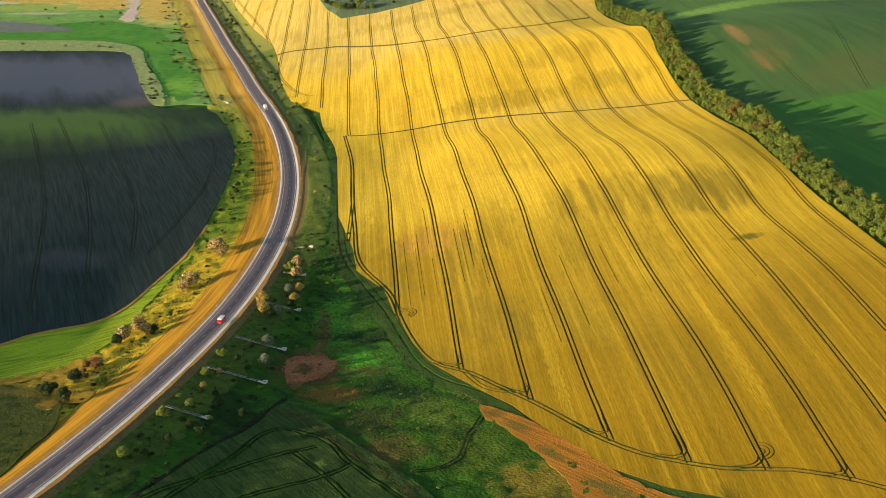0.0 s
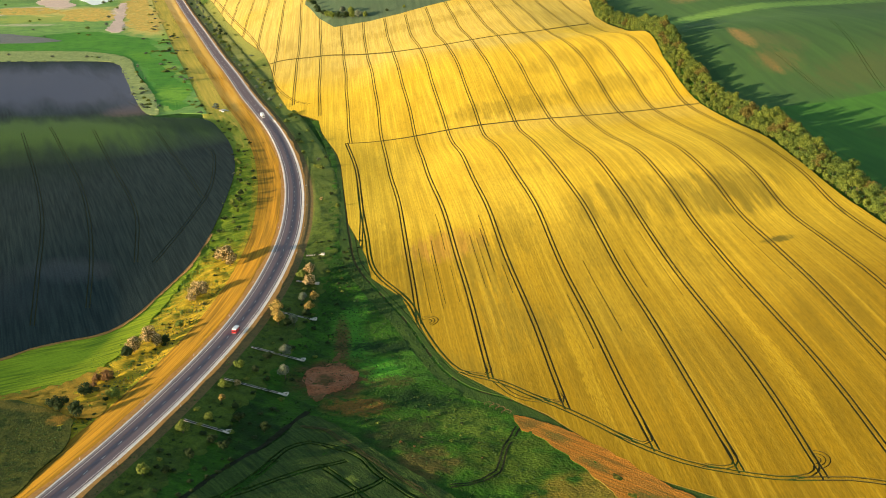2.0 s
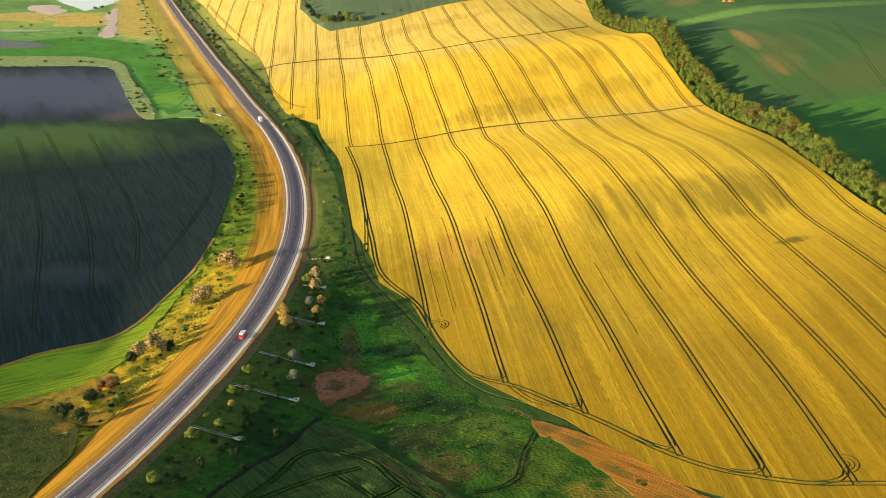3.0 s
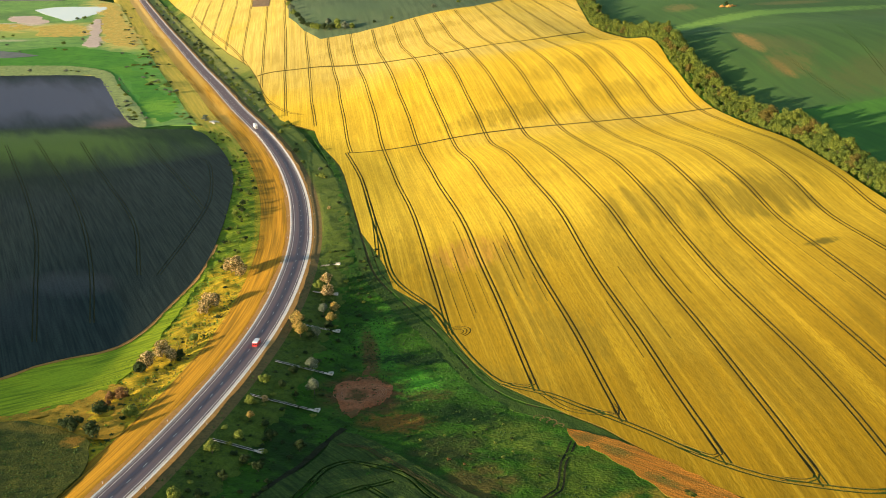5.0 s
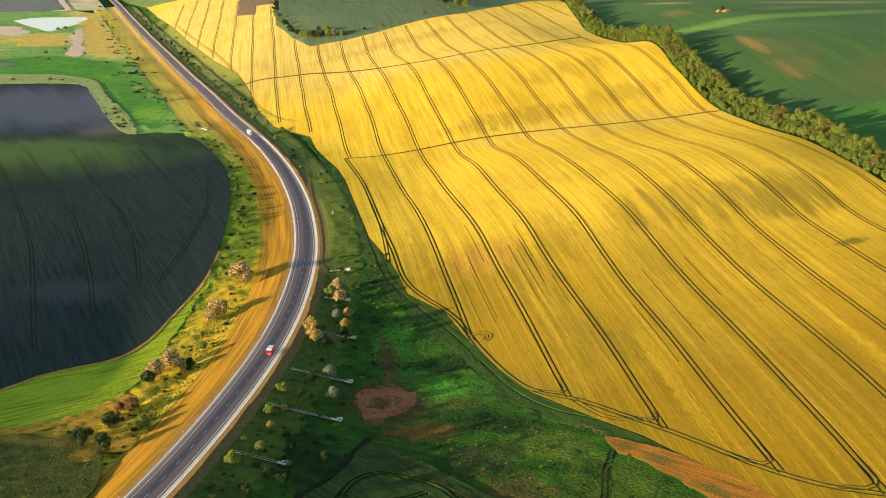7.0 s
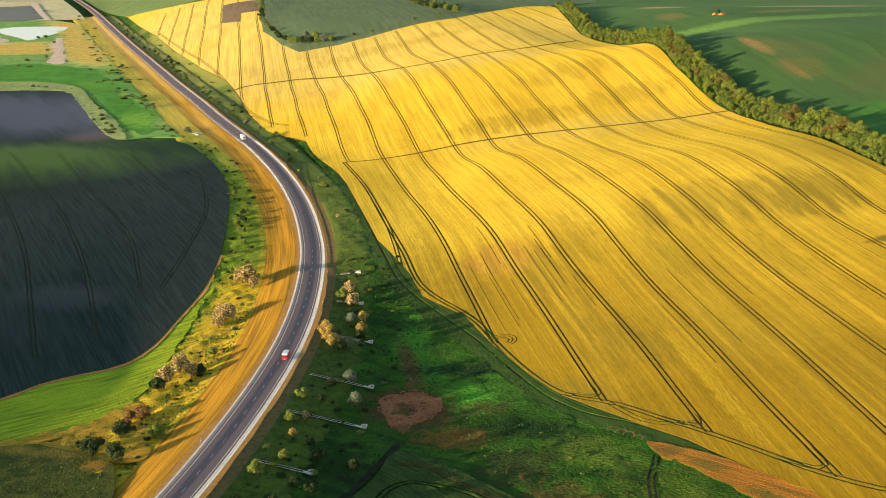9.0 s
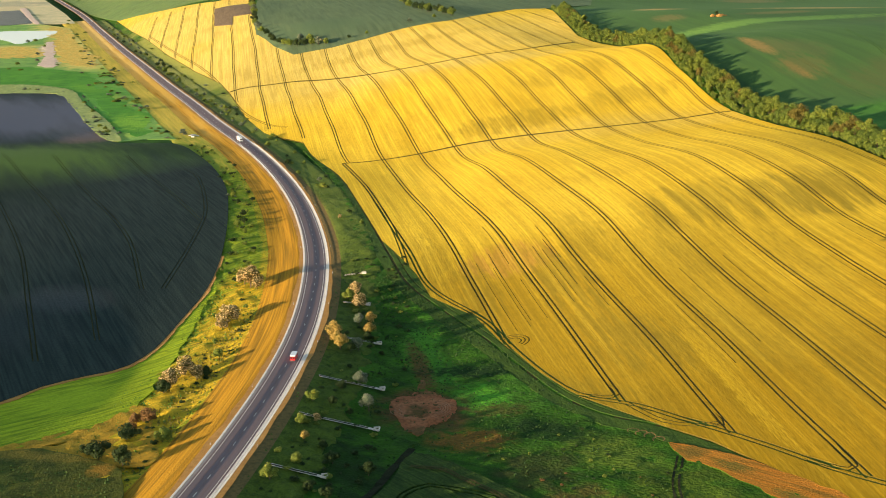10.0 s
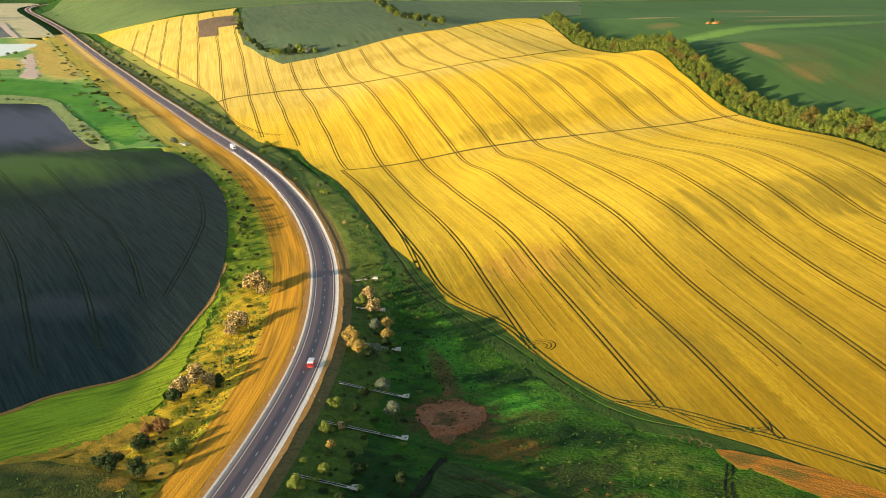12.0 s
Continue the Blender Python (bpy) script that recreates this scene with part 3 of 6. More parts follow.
L_TUFT_DRY = leafy("dry_grass_tufts", (0.24, 0.19, 0.03), (0.40, 0.29, 0.04), (0.09, 0.10, 0.02))


# ---- building helpers ----
def mesh_of(name, verts, faces, mat, smooth=False):
    me = bpy.data.meshes.new(name)
    me.from_pydata([tuple(v) for v in verts], [], [tuple(int(i) for i in f) for f in faces])
    me.materials.append(mat)
    if smooth:
        me.polygons.foreach_set("use_smooth", [True] * len(me.polygons))
    me.update()
    return me


def setting(name, me, label, category):
    return tagged(new(name, me), label, category, kind="structure")


def within(poly, pts):
    """Which points lie in the polygon."""
    inside = np.zeros(len(pts), bool)
    x, y = pts[:, 0], pts[:, 1]
    for (x0, y0), (x1, y1) in zip(poly, np.roll(poly, -1, 0)):
        if y0 != y1:
            inside ^= ((y0 > y) != (y1 > y)) & (x < (x1 - x0) * (y - y0) / (y1 - y0) + x0)
    return inside


def sheet(name, outline, cell, lift, mat, label, category, tracks=(), thick=0.5, smooth_edge=True, far=None, base=land, fuzz=0.0, hump=0.0, size=6.0, side=None):
    """A field: a sheet on the land inside an outline, lift metres up, with wheel tracks cut out of it and sides that go down.
    tracks: lines with their half width."""
    rng = np.random.default_rng(len(name) * 17 + len(outline))
    poly = np.array(outline, float)
    if smooth_edge:
        poly = smooth_line(np.vstack([poly, poly[:1]]), cell)[:-1]
    else:
        ring = np.vstack([poly, poly[:1]])
        poly = np.vstack([a + (b - a) * np.linspace(0, 1, max(2, int(np.linalg.norm(b - a) / cell)), endpoint=False)[:, None] for a, b in zip(ring, ring[1:])])
    if fuzz:
        poly = poly + sides(poly) * (rng.normal(0, 0.35 * fuzz, len(poly)) + 1.3 * fuzz * lumps(poly[:, 0], poly[:, 1], cell * (4.0 if fuzz < 3 else 11.0), 3))[:, None]
    lo, hi = poly.min(0), poly.max(0)
    pts, edges = list(map(tuple, poly)), [(i, (i + 1) % len(poly)) for i in range(len(poly))]
    ys = [lo[1] + cell * 0.5]
    while ys[-1] < hi[1]:
        ys.append(ys[-1] + cell * (1 + (far or 0) * max(0, ys[-1] - 600) / 600))
    inner = []
    for k, y in enumerate(ys):
        step = cell * (1 + (far or 0) * max(0, y - 600) / 600)
        xs = np.arange(lo[0], hi[0], step) + (k % 2) * step / 2
        inner.append(np.c_[xs, np.full(len(xs), y)])
    inner = np.vstack(inner) + rng.uniform(-0.1, 0.1, (sum(map(len, inner)), 2)) * cell
    inner = inner[within(poly, inner)]
    pts += list(map(tuple, inner))
    for line, half in tracks:
        for d in (-half, half):
            edge = beside(line, d)
            n = len(pts)
            pts += list(map(tuple, edge))
            edges += [(n + i, n + i + 1) for i in range(len(edge) - 1)]
    from mathutils import geometry
    v, _, f, *_ = geometry.delaunay_2d_cdt([Vector(p) for p in pts], edges, [], 0, 1e-4, False)
    v = np.array([tuple(p) for p in v])
    f = np.array([tuple(q) for q in f if len(q) == 3])
    mid = v[f].mean(1)
    keep = within(poly, mid)
    for line, half in tracks:
        box = (mid[:, 0] > line[:, 0].min() - 2) & (mid[:, 0] < line[:, 0].max() + 2) & (mid[:, 1] > line[:, 1].min() - 2) & (mid[:, 1] < line[:, 1].max() + 2) & keep
        k = np.flatnonzero(box)
        for a in range(0, len(k), 4000):
            kk = k[a:a + 4000]
            p, s0, s1 = mid[kk][:, None], line[None, :-1], line[None, 1:]
            u = np.clip(((p - s0) * (s1 - s0)).sum(-1) / ((s1 - s0) ** 2).sum(-1), 0, 1)
            near = np.sqrt(((p - s0 - u[..., None] * (s1 - s0)) ** 2).sum(-1)).min(1)
            keep[kk[near < half * 0.98]] = False
    f = f[keep]
    used, f = np.unique(f, return_inverse=True)
    f = f.reshape(-1, 3)
    v = v[used]
    z = base(v[:, 0], v[:, 1]) + lift + (hump * lumps(v[:, 0], v[:, 1], size, 7) if hump else 0)
    count = {}
    for a, b, c in f:
        for e in ((a, b), (b, c), (c, a)):
            key = (min(e), max(e))
            count[key] = None if key in count else e
    rim = [e for e in count.values() if e is not None]
    n = len(v)
    verts = np.vstack([np.c_[v, z], np.c_[v, z], np.c_[v, z - thick]])       # the sides have corners of their own, for a crisp rim
    faces = [tuple(q) for q in f] + [(b + n, a + n, a + 2 * n, b + 2 * n) for a, b in rim]
    me = mesh_of(name, verts, faces, mat)
    me.polygons.foreach_set("use_smooth", [True] * len(f) + [False] * len(rim))
    if side:
        me.materials.append(side)
        me.polygons.foreach_set("material_index", [0] * len(f) + [1] * len(rim))
    return setting(name, me, label, category)


def ribbon(name, d0, d1, mat, label, category, lift=0.0, s0=0, s1=None, steps=2, line=None, uneven=0.0, hump=0.0, size=6.0, seed=4, dip=9.0, drop=1.6):
    """A strip along the road between two distances from its middle (right is plus)."""
    line = (ROAD if line is None else line)[s0:s1]
    if hump:
        line = smooth_line(line, 2.0)
    rng = np.random.default_rng(int(abs(d0) * 10) + 3)
    ds = np.linspace(d0, d1, steps)
    verts, n = [], len(line)
    wob = np.convolve(rng.normal(0, uneven, n + 8), np.ones(3) / 3, "same")[:n] if uneven else np.zeros(n)
    cols = [beside(line, d) + sides(line) * (wob[:, None] if abs(d) == max(abs(d0), abs(d1)) else 0) for d in ds]
    for c, d in zip(cols, ds):
        z = np.full(n, 0.0) if abs(d) <= 9.6 else banked(c[:, 0], c[:, 1]) + 0.15
        if hump:
            z = z - drop * max(0.0, 1 - (max(abs(d0), abs(d1)) - abs(d)) / dip)      # the outer edge goes to ground
        if hump:
            run = np.r_[0, np.cumsum(np.linalg.norm(np.diff(line, axis=0), axis=1))]
            uneasy = 0.6 * lumps(c[:, 0], c[:, 1], size, seed) + 0.7 * lumps(c[:, 0], c[:, 1], size * 2.6, seed + 5)
            z = z + hump * np.clip(1.5 - run / 600, 0.25, 1) * uneasy * min(1.0, (abs(d) - min(abs(d0), abs(d1))) / 4)
        verts.append(np.c_[c, z + lift])
    verts = np.vstack(verts)
    faces = [(a * n + i, (a + 1) * n + i, (a + 1) * n + i + 1, a * n + i + 1) for a in range(steps - 1) for i in range(n - 1)]
    me = mesh_of(name, verts, faces, mat, True)
    run = s0 * 5.0 + np.r_[0, np.cumsum(np.linalg.norm(np.diff(line, axis=0), axis=1))]
    uv = np.c_[np.tile(run, steps), np.repeat(ds, n)]
    me.uv_layers.new(name="along_across").data.foreach_set("uv", uv[np.array(faces).ravel()].ravel())
    return setting(name, me, label, category)


def lumps(x, y, size, seed=0):
    """Soft unevenness of the ground, about -1 to 1, in humps of that size."""
    r = np.random.default_rng(seed)
    z = np.zeros(len(x))
    for k in range(9):
        a, f = r.uniform(0, math.pi), 2 * math.pi / (size * r.uniform(0.6, 2.2))
        z += np.sin((x * math.cos(a) + y * math.sin(a)) * f + r.uniform(0, 6.28)) * np.sin((x * math.sin(a) - y * math.cos(a)) * f * 0.7 + r.uniform(0, 6.28))
    return z / 3.0


def lane(name, line, half, mat, label, category, lift=0.1, hump=0.45):
    """A narrow strip that lies on the uneven valley meadow."""
    a, b = beside(line, -half), beside(line, half)
    rows = []
    for e in (a, b):
        z = banked(e[:, 0], e[:, 1]) + lift + hump * lumps(e[:, 0], e[:, 1], 9.0, 7)
        rows.append(np.c_[e, z])
    n = len(line)
    return setting(name, mesh_of(name, np.vstack(rows), [(i, n + i, n + i + 1, i + 1) for i in range(n - 1)], mat), label, category)


def pair(line, half_gap=0.95):
    return [beside(line, -half_gap), beside(line, half_gap)]


# ---- the ground and the fields ----
def ground_sheet():
    xs = np.r_[np.linspace(-7000, -2100, 12), np.arange(-2000, -700, 50), np.arange(-700, 700, 11), np.linspace(760, 7000, 40)]
    ys = np.r_[np.linspace(-4000, 240, 18), np.arange(290, 2500, 11), np.arange(2520, 5400, 60), np.linspace(5500, 9000, 14)]
    gx, gy = np.meshgrid(xs, ys)
    x, y = gx.ravel(), gy.ravel()
    d = np.abs(gap_to(ROAD, x, y)[0])
    z = np.minimum(land(x, y), banked(x, y)) - 0.35 - 1.6 * np.clip((48 - d) / 12, 0, 1) - 2.5 * np.clip((y - 2350) / 200, 0, 1)
    n, k = len(xs), len(ys)
    faces = [(j * n + i, j * n + i + 1, (j + 1) * n + i + 1, (j + 1) * n + i) for j in range(k - 1) for i in range(n - 1)]
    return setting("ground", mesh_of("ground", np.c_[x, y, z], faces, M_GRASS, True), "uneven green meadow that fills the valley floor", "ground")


ground_sheet()

HEDGE = smooth_line([(203.4, 369.8), (214.6, 465.3), (213.2, 537.6), (209.6, 601.2), (204.1, 643.5), (199.5, 681.9), (198.3, 748.8), (193.2, 808.4), (186.8, 885.4), (182, 934.2), (179, 989),
                     (182.1, 1079.5), (179.2, 1175.6), (171.8, 1223.8), (164.1, 1264.6), (169, 1345.6), (177.7, 1453.7), (189.4, 1554.3), (190.5, 1560.3)], 6.0)
FIELD_WEST = [(118.5, 359.5), (97.6, 365.2), (80.4, 373.9), (62.1, 388.9), (52.3, 400.1), (40.5, 421.6), (27.4, 444.3), (12, 461.4), (0.5, 470.8), (-11, 490.3), (-21.3, 524.2), (-29.1, 552.5), (-42.9, 590.4),
              (-56, 627.3), (-62, 671.1), (-65.9, 713.2), (-70.9, 771.4), (-78.2, 853.8), (-83, 890.2), (-87.8, 916.2), (-102.1, 983.3), (-108, 1024.4), (-130.9, 1062), (-141, 1085.7),
              (-160.4, 1170.4), (-185.3, 1323.8), (-200.5, 1398.4), (-240.2, 1524.6), (-296.9, 1741.1), (-360.2, 2003.7), (-415.2, 2211), (-481.5, 2478.7)]
CROP_WEST = [(118.5, 359.5), (97.6, 365.2), (80.4, 373.9), (62.1, 388.9), (52.3, 400.1), (40.5, 421.6), (28.4, 443.2), (17.1, 456.8), (6.7, 470.5), (-5.8, 488.5), (-14.2, 512.1), (-23.2, 544.2), (-30.9, 579.9), (-46.9, 607.5),
             (-50.9, 637), (-56, 659.1), (-64, 696.1), (-70.9, 771.4), (-78.2, 853.8), (-83, 890.2)] + FIELD_WEST[19:]
FIELD_NORTH = [(-369.7, 2292.7), (-265, 2179.4), (-205.7, 2241.4), (-185.8, 1833.5), (-179.1, 1718.8), (-170.3, 1598.6), (-145.3, 1500.7), (-122.4, 1445.4), (-79.1, 1436.9), (-42.8, 1443.8),
               (1.1, 1464.3), (58.3, 1482.7), (108.9, 1534.9), (151.9, 1579.6), (185.2, 1569.2)]
TRAM, TRAM_0, LEAN_WEST = 25.07, -6.1, 0.0743
HEADLAND = [(-78.9, 934.5), (-66.1, 836.5), (-59, 744.6), (-52, 669.1), (-45.8, 617.7), (-27.9, 575.3), (-20.2, 538.1), (-12.1, 506.7), (-3.7, 487), (10.8, 475.7), (24.3, 459.1), (34.5, 447.2),
            (45.5, 432.4), (58.2, 412.8), (71.8, 398.1), (84.3, 389.7), (103.7, 380.4), (124.3, 375.9), (147.4, 362.2), (167.4, 340.5)]


def tram_tracks():
    """Straight sprayer tracks, a boom's width apart, between the headland and the far edge."""
    start_u = [-230, -215, -171, -131, -91, -63, -36, -10] + [x + LEAN_WEST * y for x, y in HEADLAND[4:]]
    start_y = [2100, 2000, 1742, 1544, 1344, 1112, 1060, 945] + [y for x, y in HEADLAND[4:]]
    end_u = [-235, -190, -80, -40, -10, 30, 60, 110, 160, 222, 280, 340]
    end_y = [2240, 2230, 2230, 1660, 1520, 1440, 1440, 1462, 1478, 1550, 1630, 1740]
    out = []
    for i in range(-8, 14):
        c = TRAM_0 + i * TRAM
        y0, y1 = np.interp(c, start_u, start_y), np.interp(c, end_u, end_y)
        if i > 8:
            y0 = max(y0, 340)
        if i == 0:
            y0 = max(y0, 935)
        y = np.arange(y0, y1, 11.0)
        x = c - LEAN_WEST * y
        side = np.interp(y, HEDGE[:, 1], HEDGE[:, 0])
        y, x = y[x < side - 5], x[x < side - 5]
        if len(y) > 3:
            wander = 0.5 * np.sin(y / 60.0 + i * 2.1) + 0.3 * np.sin(y / 23.0 + i)
            out += [(p, 0.39) for p in pair(np.c_[x + wander, y])]
    return out


def turning(x, y, r, a0, a1):
    a = np.radians(np.linspace(a0, a1, 12))
    return np.c_[x + r * np.cos(a), y + r * np.sin(a)]


tracks = tram_tracks()
tracks += [(p, 0.48) for p in pair(smooth_line(HEADLAND, 8.0))]


def drill_misses(count, x0, x1, y0, y1, seed):
    """Single thin rows where the drill missed, along the sprayer tracks."""
    r = np.random.default_rng(seed)
    out = []
    for k in range(count):
        y, long = r.uniform(y0, y1), r.uniform(25, 95)
        ys = np.arange(y, y + long, 12.0)
        x = r.uniform(x0, x1) + LEAN_WEST * y0
        gap = (x - TRAM_0) / TRAM
        if abs(gap - round(gap)) > 0.09:
            out.append((np.c_[x - LEAN_WEST * ys, ys], r.uniform(0.10, 0.2)))
    return out


tracks += drill_misses(13, -40, 40, 555, 640, 3) + drill_misses(5, 20, 110, 480, 620, 4) + drill_misses(3, 90, 180, 520, 680, 5)
edge = np.array(HEADLAND)
for i in range(0, 8):      # each track swings westwards into the headland
    c = TRAM_0 + i * TRAM
    ys = np.arange(360.0, 640.0, 1.0)
    y0 = float(ys[np.argmin(np.abs(np.interp(c - LEAN_WEST * ys, edge[:, 0], edge[:, 1]) - ys))])
    x0 = c - LEAN_WEST * y0
    on_edge = lambda x: float(np.interp(x, edge[:, 0], edge[:, 1]))
    tracks += [(p, 0.36) for p in pair(smooth_line([(x0 - 1.5, y0 + 16), (x0 - 0.9, y0 + 7), (x0 - 4.5, on_edge(x0 - 4.5) + 2.2), (x0 - 13, on_edge(x0 - 13) + 0.3)], 2.5), 0.85)]
tracks += [(p, 0.3) for p in pair(smooth_line([(8.7, 477.5), (17.1, 460.7), (27.3, 454.1), (35.5, 453.1)], 4.0))]
tracks += [(turning(-19.2, 546.1, r, -60, 150), 0.3) for r in (3, 4.6, 6.2)]
tracks += [(turning(115.6, 388.5, r, -100, 80), 0.22) for r in (2, 3.6, 5.2)]
tracks += [(smooth_line([(-78.9, 934.5), (-59, 929.5), (-24.7, 927.7), (0.3, 926.7), (25.4, 922), (51, 914.9), (76.6, 904.9), (101.9, 896.1), (128.7, 892.1), (153.5, 889.8), (175.5, 888.3), (185.5, 884.5)], 9.0), 1.3)]
tracks += [(smooth_line([(-186.3, 1336.8), (-172, 1341.5), (-141.6, 1333.1), (-116.4, 1325.2), (-76.4, 1280.8), (-43.9, 1231.2), (-16.4, 1202.6), (9.5, 1193.1), (44.7, 1196.9), (99, 1200.8), (150, 1236)], 10.0), 2.3)]
tracks += [(p, 0.35) for p in pair(smooth_line([(-356, 2010), (-281, 1710), (-222, 1484), (-190.3, 1345.3), (-165.8, 1208.2), (-140.1, 1121.9), (-121.9, 1090.9)], 9.0))]
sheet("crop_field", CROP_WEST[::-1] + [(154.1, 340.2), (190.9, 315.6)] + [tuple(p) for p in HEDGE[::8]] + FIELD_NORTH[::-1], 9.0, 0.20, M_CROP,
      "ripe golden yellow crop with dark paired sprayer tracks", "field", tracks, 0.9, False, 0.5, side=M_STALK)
edge_track = [(smooth_line(FIELD_WEST[5:20], 6.0), 0.7)] + [(beside(smooth_line(FIELD_WEST[8:17], 6.0), 3.2), 0.3)]
MARGIN = [(21.1, 467.8), (8.7, 482.2), (-3.9, 501), (-12.1, 528.5), (-20, 559.7), (-29.8, 594.4), (-43.8, 632.9), (-52, 681.4), (-60, 754.2), (-70.2, 862.5), (-76, 904.1)] + [(-82, 947.4)] + [(-108.1, 1000.1), (-93.9, 945.8), (-86.9, 901.4), (-81.2, 858), (-75.8, 770.6), (-70.9, 712.4), (-68, 670.2), (-62, 623.2),
      (-48, 583.3), (-34.2, 546.3), (-26.3, 518.2), (-15, 485.2), (-2.4, 464), (8.9, 454.5), (23.4, 435.2), (36.5, 413.6), (48.4, 394.4), (58.2, 382.2), (77.5, 366.1), (97.4, 355.9), (118.1, 348.9), (119.2, 373.7), (61.2, 413.4)]
sheet("margin_soil", MARGIN, 7.0, -0.34, M_STUBBLE, "dark soil in the ruts of the grass margin", "soil", (), 0.3, False)
sheet("field_margin", MARGIN,
      5.0, -0.12, M_MARGIN, "narrow green grass margin along the yellow crop", "grass", edge_track, 0.25, False)
sheet("rut_soil", CROP_WEST[::-1] + [(154.1, 340.2), (190.9, 315.6)] + [tuple(p) for p in HEDGE[::8]] + FIELD_NORTH[::-1], 9.0, -0.22, M_STUBBLE,
      "dark trodden soil under the yellow crop", "soil", (), 0.3, False, 0.5)

DARK_EAST = [(-299.9, 451.9), (-241.3, 481), (-211.5, 514.2), (-201, 532.4), (-187.9, 545.6), (-174.2, 555.6), (-165, 577.5), (-158, 612.6), (-150.4, 651.3), (-147.4, 704.1), (-149.4, 781.2), (-156, 863.3), (-170, 937), (-189, 998.7),
             (-210, 1042.7), (-252.9, 1053.7), (-270.9, 1093.7), (-292.9, 1159.6), (-336.9, 1302.6), (-363.9, 1375.6), (-410.9, 1398.6), (-479.9, 1405.6), (-799.8, 1419.6), (-899.7, 899.7), (-799.8, 499.9)]
dark_tracks = [(p, 0.3) for q in ([(-344.9, 974.7), (-314.9, 897.7), (-283.9, 813.8), (-251.5, 717.6), (-227.7, 629), (-209.4, 559.3)], [(-236.9, 981.7), (-190.1, 854.6), (-164.6, 778.9)], [(-190, 935), (-178, 905), (-164.3, 806.3), (-165.4, 730), (-171.4, 658.1)],
                                   [(-329.9, 999.7), (-265.9, 843.7), (-234.5, 755), (-209, 667.3), (-190.6, 588.7)], [(-289.9, 984.7), (-236, 842.2), (-201.2, 745.8), (-181.7, 658.1)], [(-299.9, 1149.6), (-261.9, 1074.7)], [(-399.9, 959.7), (-349.9, 819.8), (-314.9, 699.8), (-290, 600.1)]) for p in pair(smooth_line(q, 9.0))]
sheet("tilled_field", DARK_EAST, 10.0, 0.7, M_DARK, "dark blue-grey tilled field with faint wheel tracks", "field", dark_tracks, 0.25, True, None)
soil_line = smooth_line(DARK_EAST[:10], 4.0)
sheet("soil_edge", [tuple(q) for q in beside(soil_line, 1.6)] + [tuple(q) for q in beside(soil_line, -5.0)[::-1]], 4.0, 0.55, M_DIRT, "bare orange soil along the tilled field", "soil", (), 0.3, False, None, land, 0.35)
sheet("rut_subsoil", DARK_EAST, 12.0, 0.46, M_STUBBLE, "black trodden soil under the tilled field", "soil", (), 0.3)
sheet("hay_meadow", [(-299.9, 429.9), (-223.8, 462.5), (-198.4, 471.2), (-187.1, 480.2), (-174.4, 488), (-164, 508), (-159.2, 530.7), (-156.6, 550.2), (-153.3, 582.5), (-148.4, 633.2), (-145.9, 663.6), (-162.8, 671.1), (-174.1, 619.6), (-218.6, 551.3), (-299.9, 489.9)],
      3.0, 0.3, M_HAY, "bright green meadow cut in fine swaths", "meadow", (), 0.5, True, None, land, 0.7)
straw_line = smooth_line([(-299.9, 431.9), (-223.8, 463.5), (-198.5, 472.3), (-187.2, 481.4), (-173.3, 489.9), (-162.9, 509.8)], 3.0)
sheet("straw_strip", [tuple(q) for q in beside(straw_line, 6.5)] + [tuple(q) for q in beside(straw_line, -1.6)[::-1]], 3.0, 0.40, M_STRAW, "straw-coloured grass along the cut meadow", "grass", (), 0.5, False, None, land, 0.8, 0.35, 5.0)
sheet("golden_grass", [(-192, 469), (-176, 481), (-166, 499), (-158, 498), (-151, 478), (-148, 455), (-156, 450), (-166, 458), (-182, 463)], 3.0, 0.45, M_STRAW, "golden dry grass between the meadow and the road verge", "grass", (), 0.6, True, None, land, 0.9, 0.4, 6.0)
sheet("scrub_meadow", [(-240.9, 450), (-195.2, 469), (-180.4, 466), (-161.2, 452), (-156.9, 440.3), (-154.9, 423.5), (-158.1, 405.4), (-172.4, 371.1), (-260, 340)],
      3.0, 1.05, M_SCRUB, "dark green uneven scrubby meadow", "meadow", (), 1.3, True, None, land, 0.3, 0.22, 7.0)

VALLEY = [(-130, 340.1), (-104.1, 420.7), (-89.9, 479.1), (-83, 519.9), (-78, 571.1), (-74.1, 643.1), (-75.9, 695), (-86.2, 866.6), (-100, 960), (-108.1, 1000.1), (-93.9, 945.8), (-86.9, 901.4), (-81.2, 858), (-75.8, 770.6), (-70.9, 712.4), (-68, 670.2), (-62, 623.2),
          (-48, 583.3), (-34.2, 546.3), (-26.3, 518.2), (-15, 485.2), (-2.4, 464), (8.9, 454.5), (23.4, 435.2), (36.5, 413.6), (48.4, 394.4), (58.2, 382.2), (77.5, 366.1), (97.4, 355.9), (117.8, 341.5), (117.7, 326.5)]
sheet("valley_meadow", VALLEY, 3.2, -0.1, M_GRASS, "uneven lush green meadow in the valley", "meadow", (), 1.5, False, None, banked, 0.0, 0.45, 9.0)
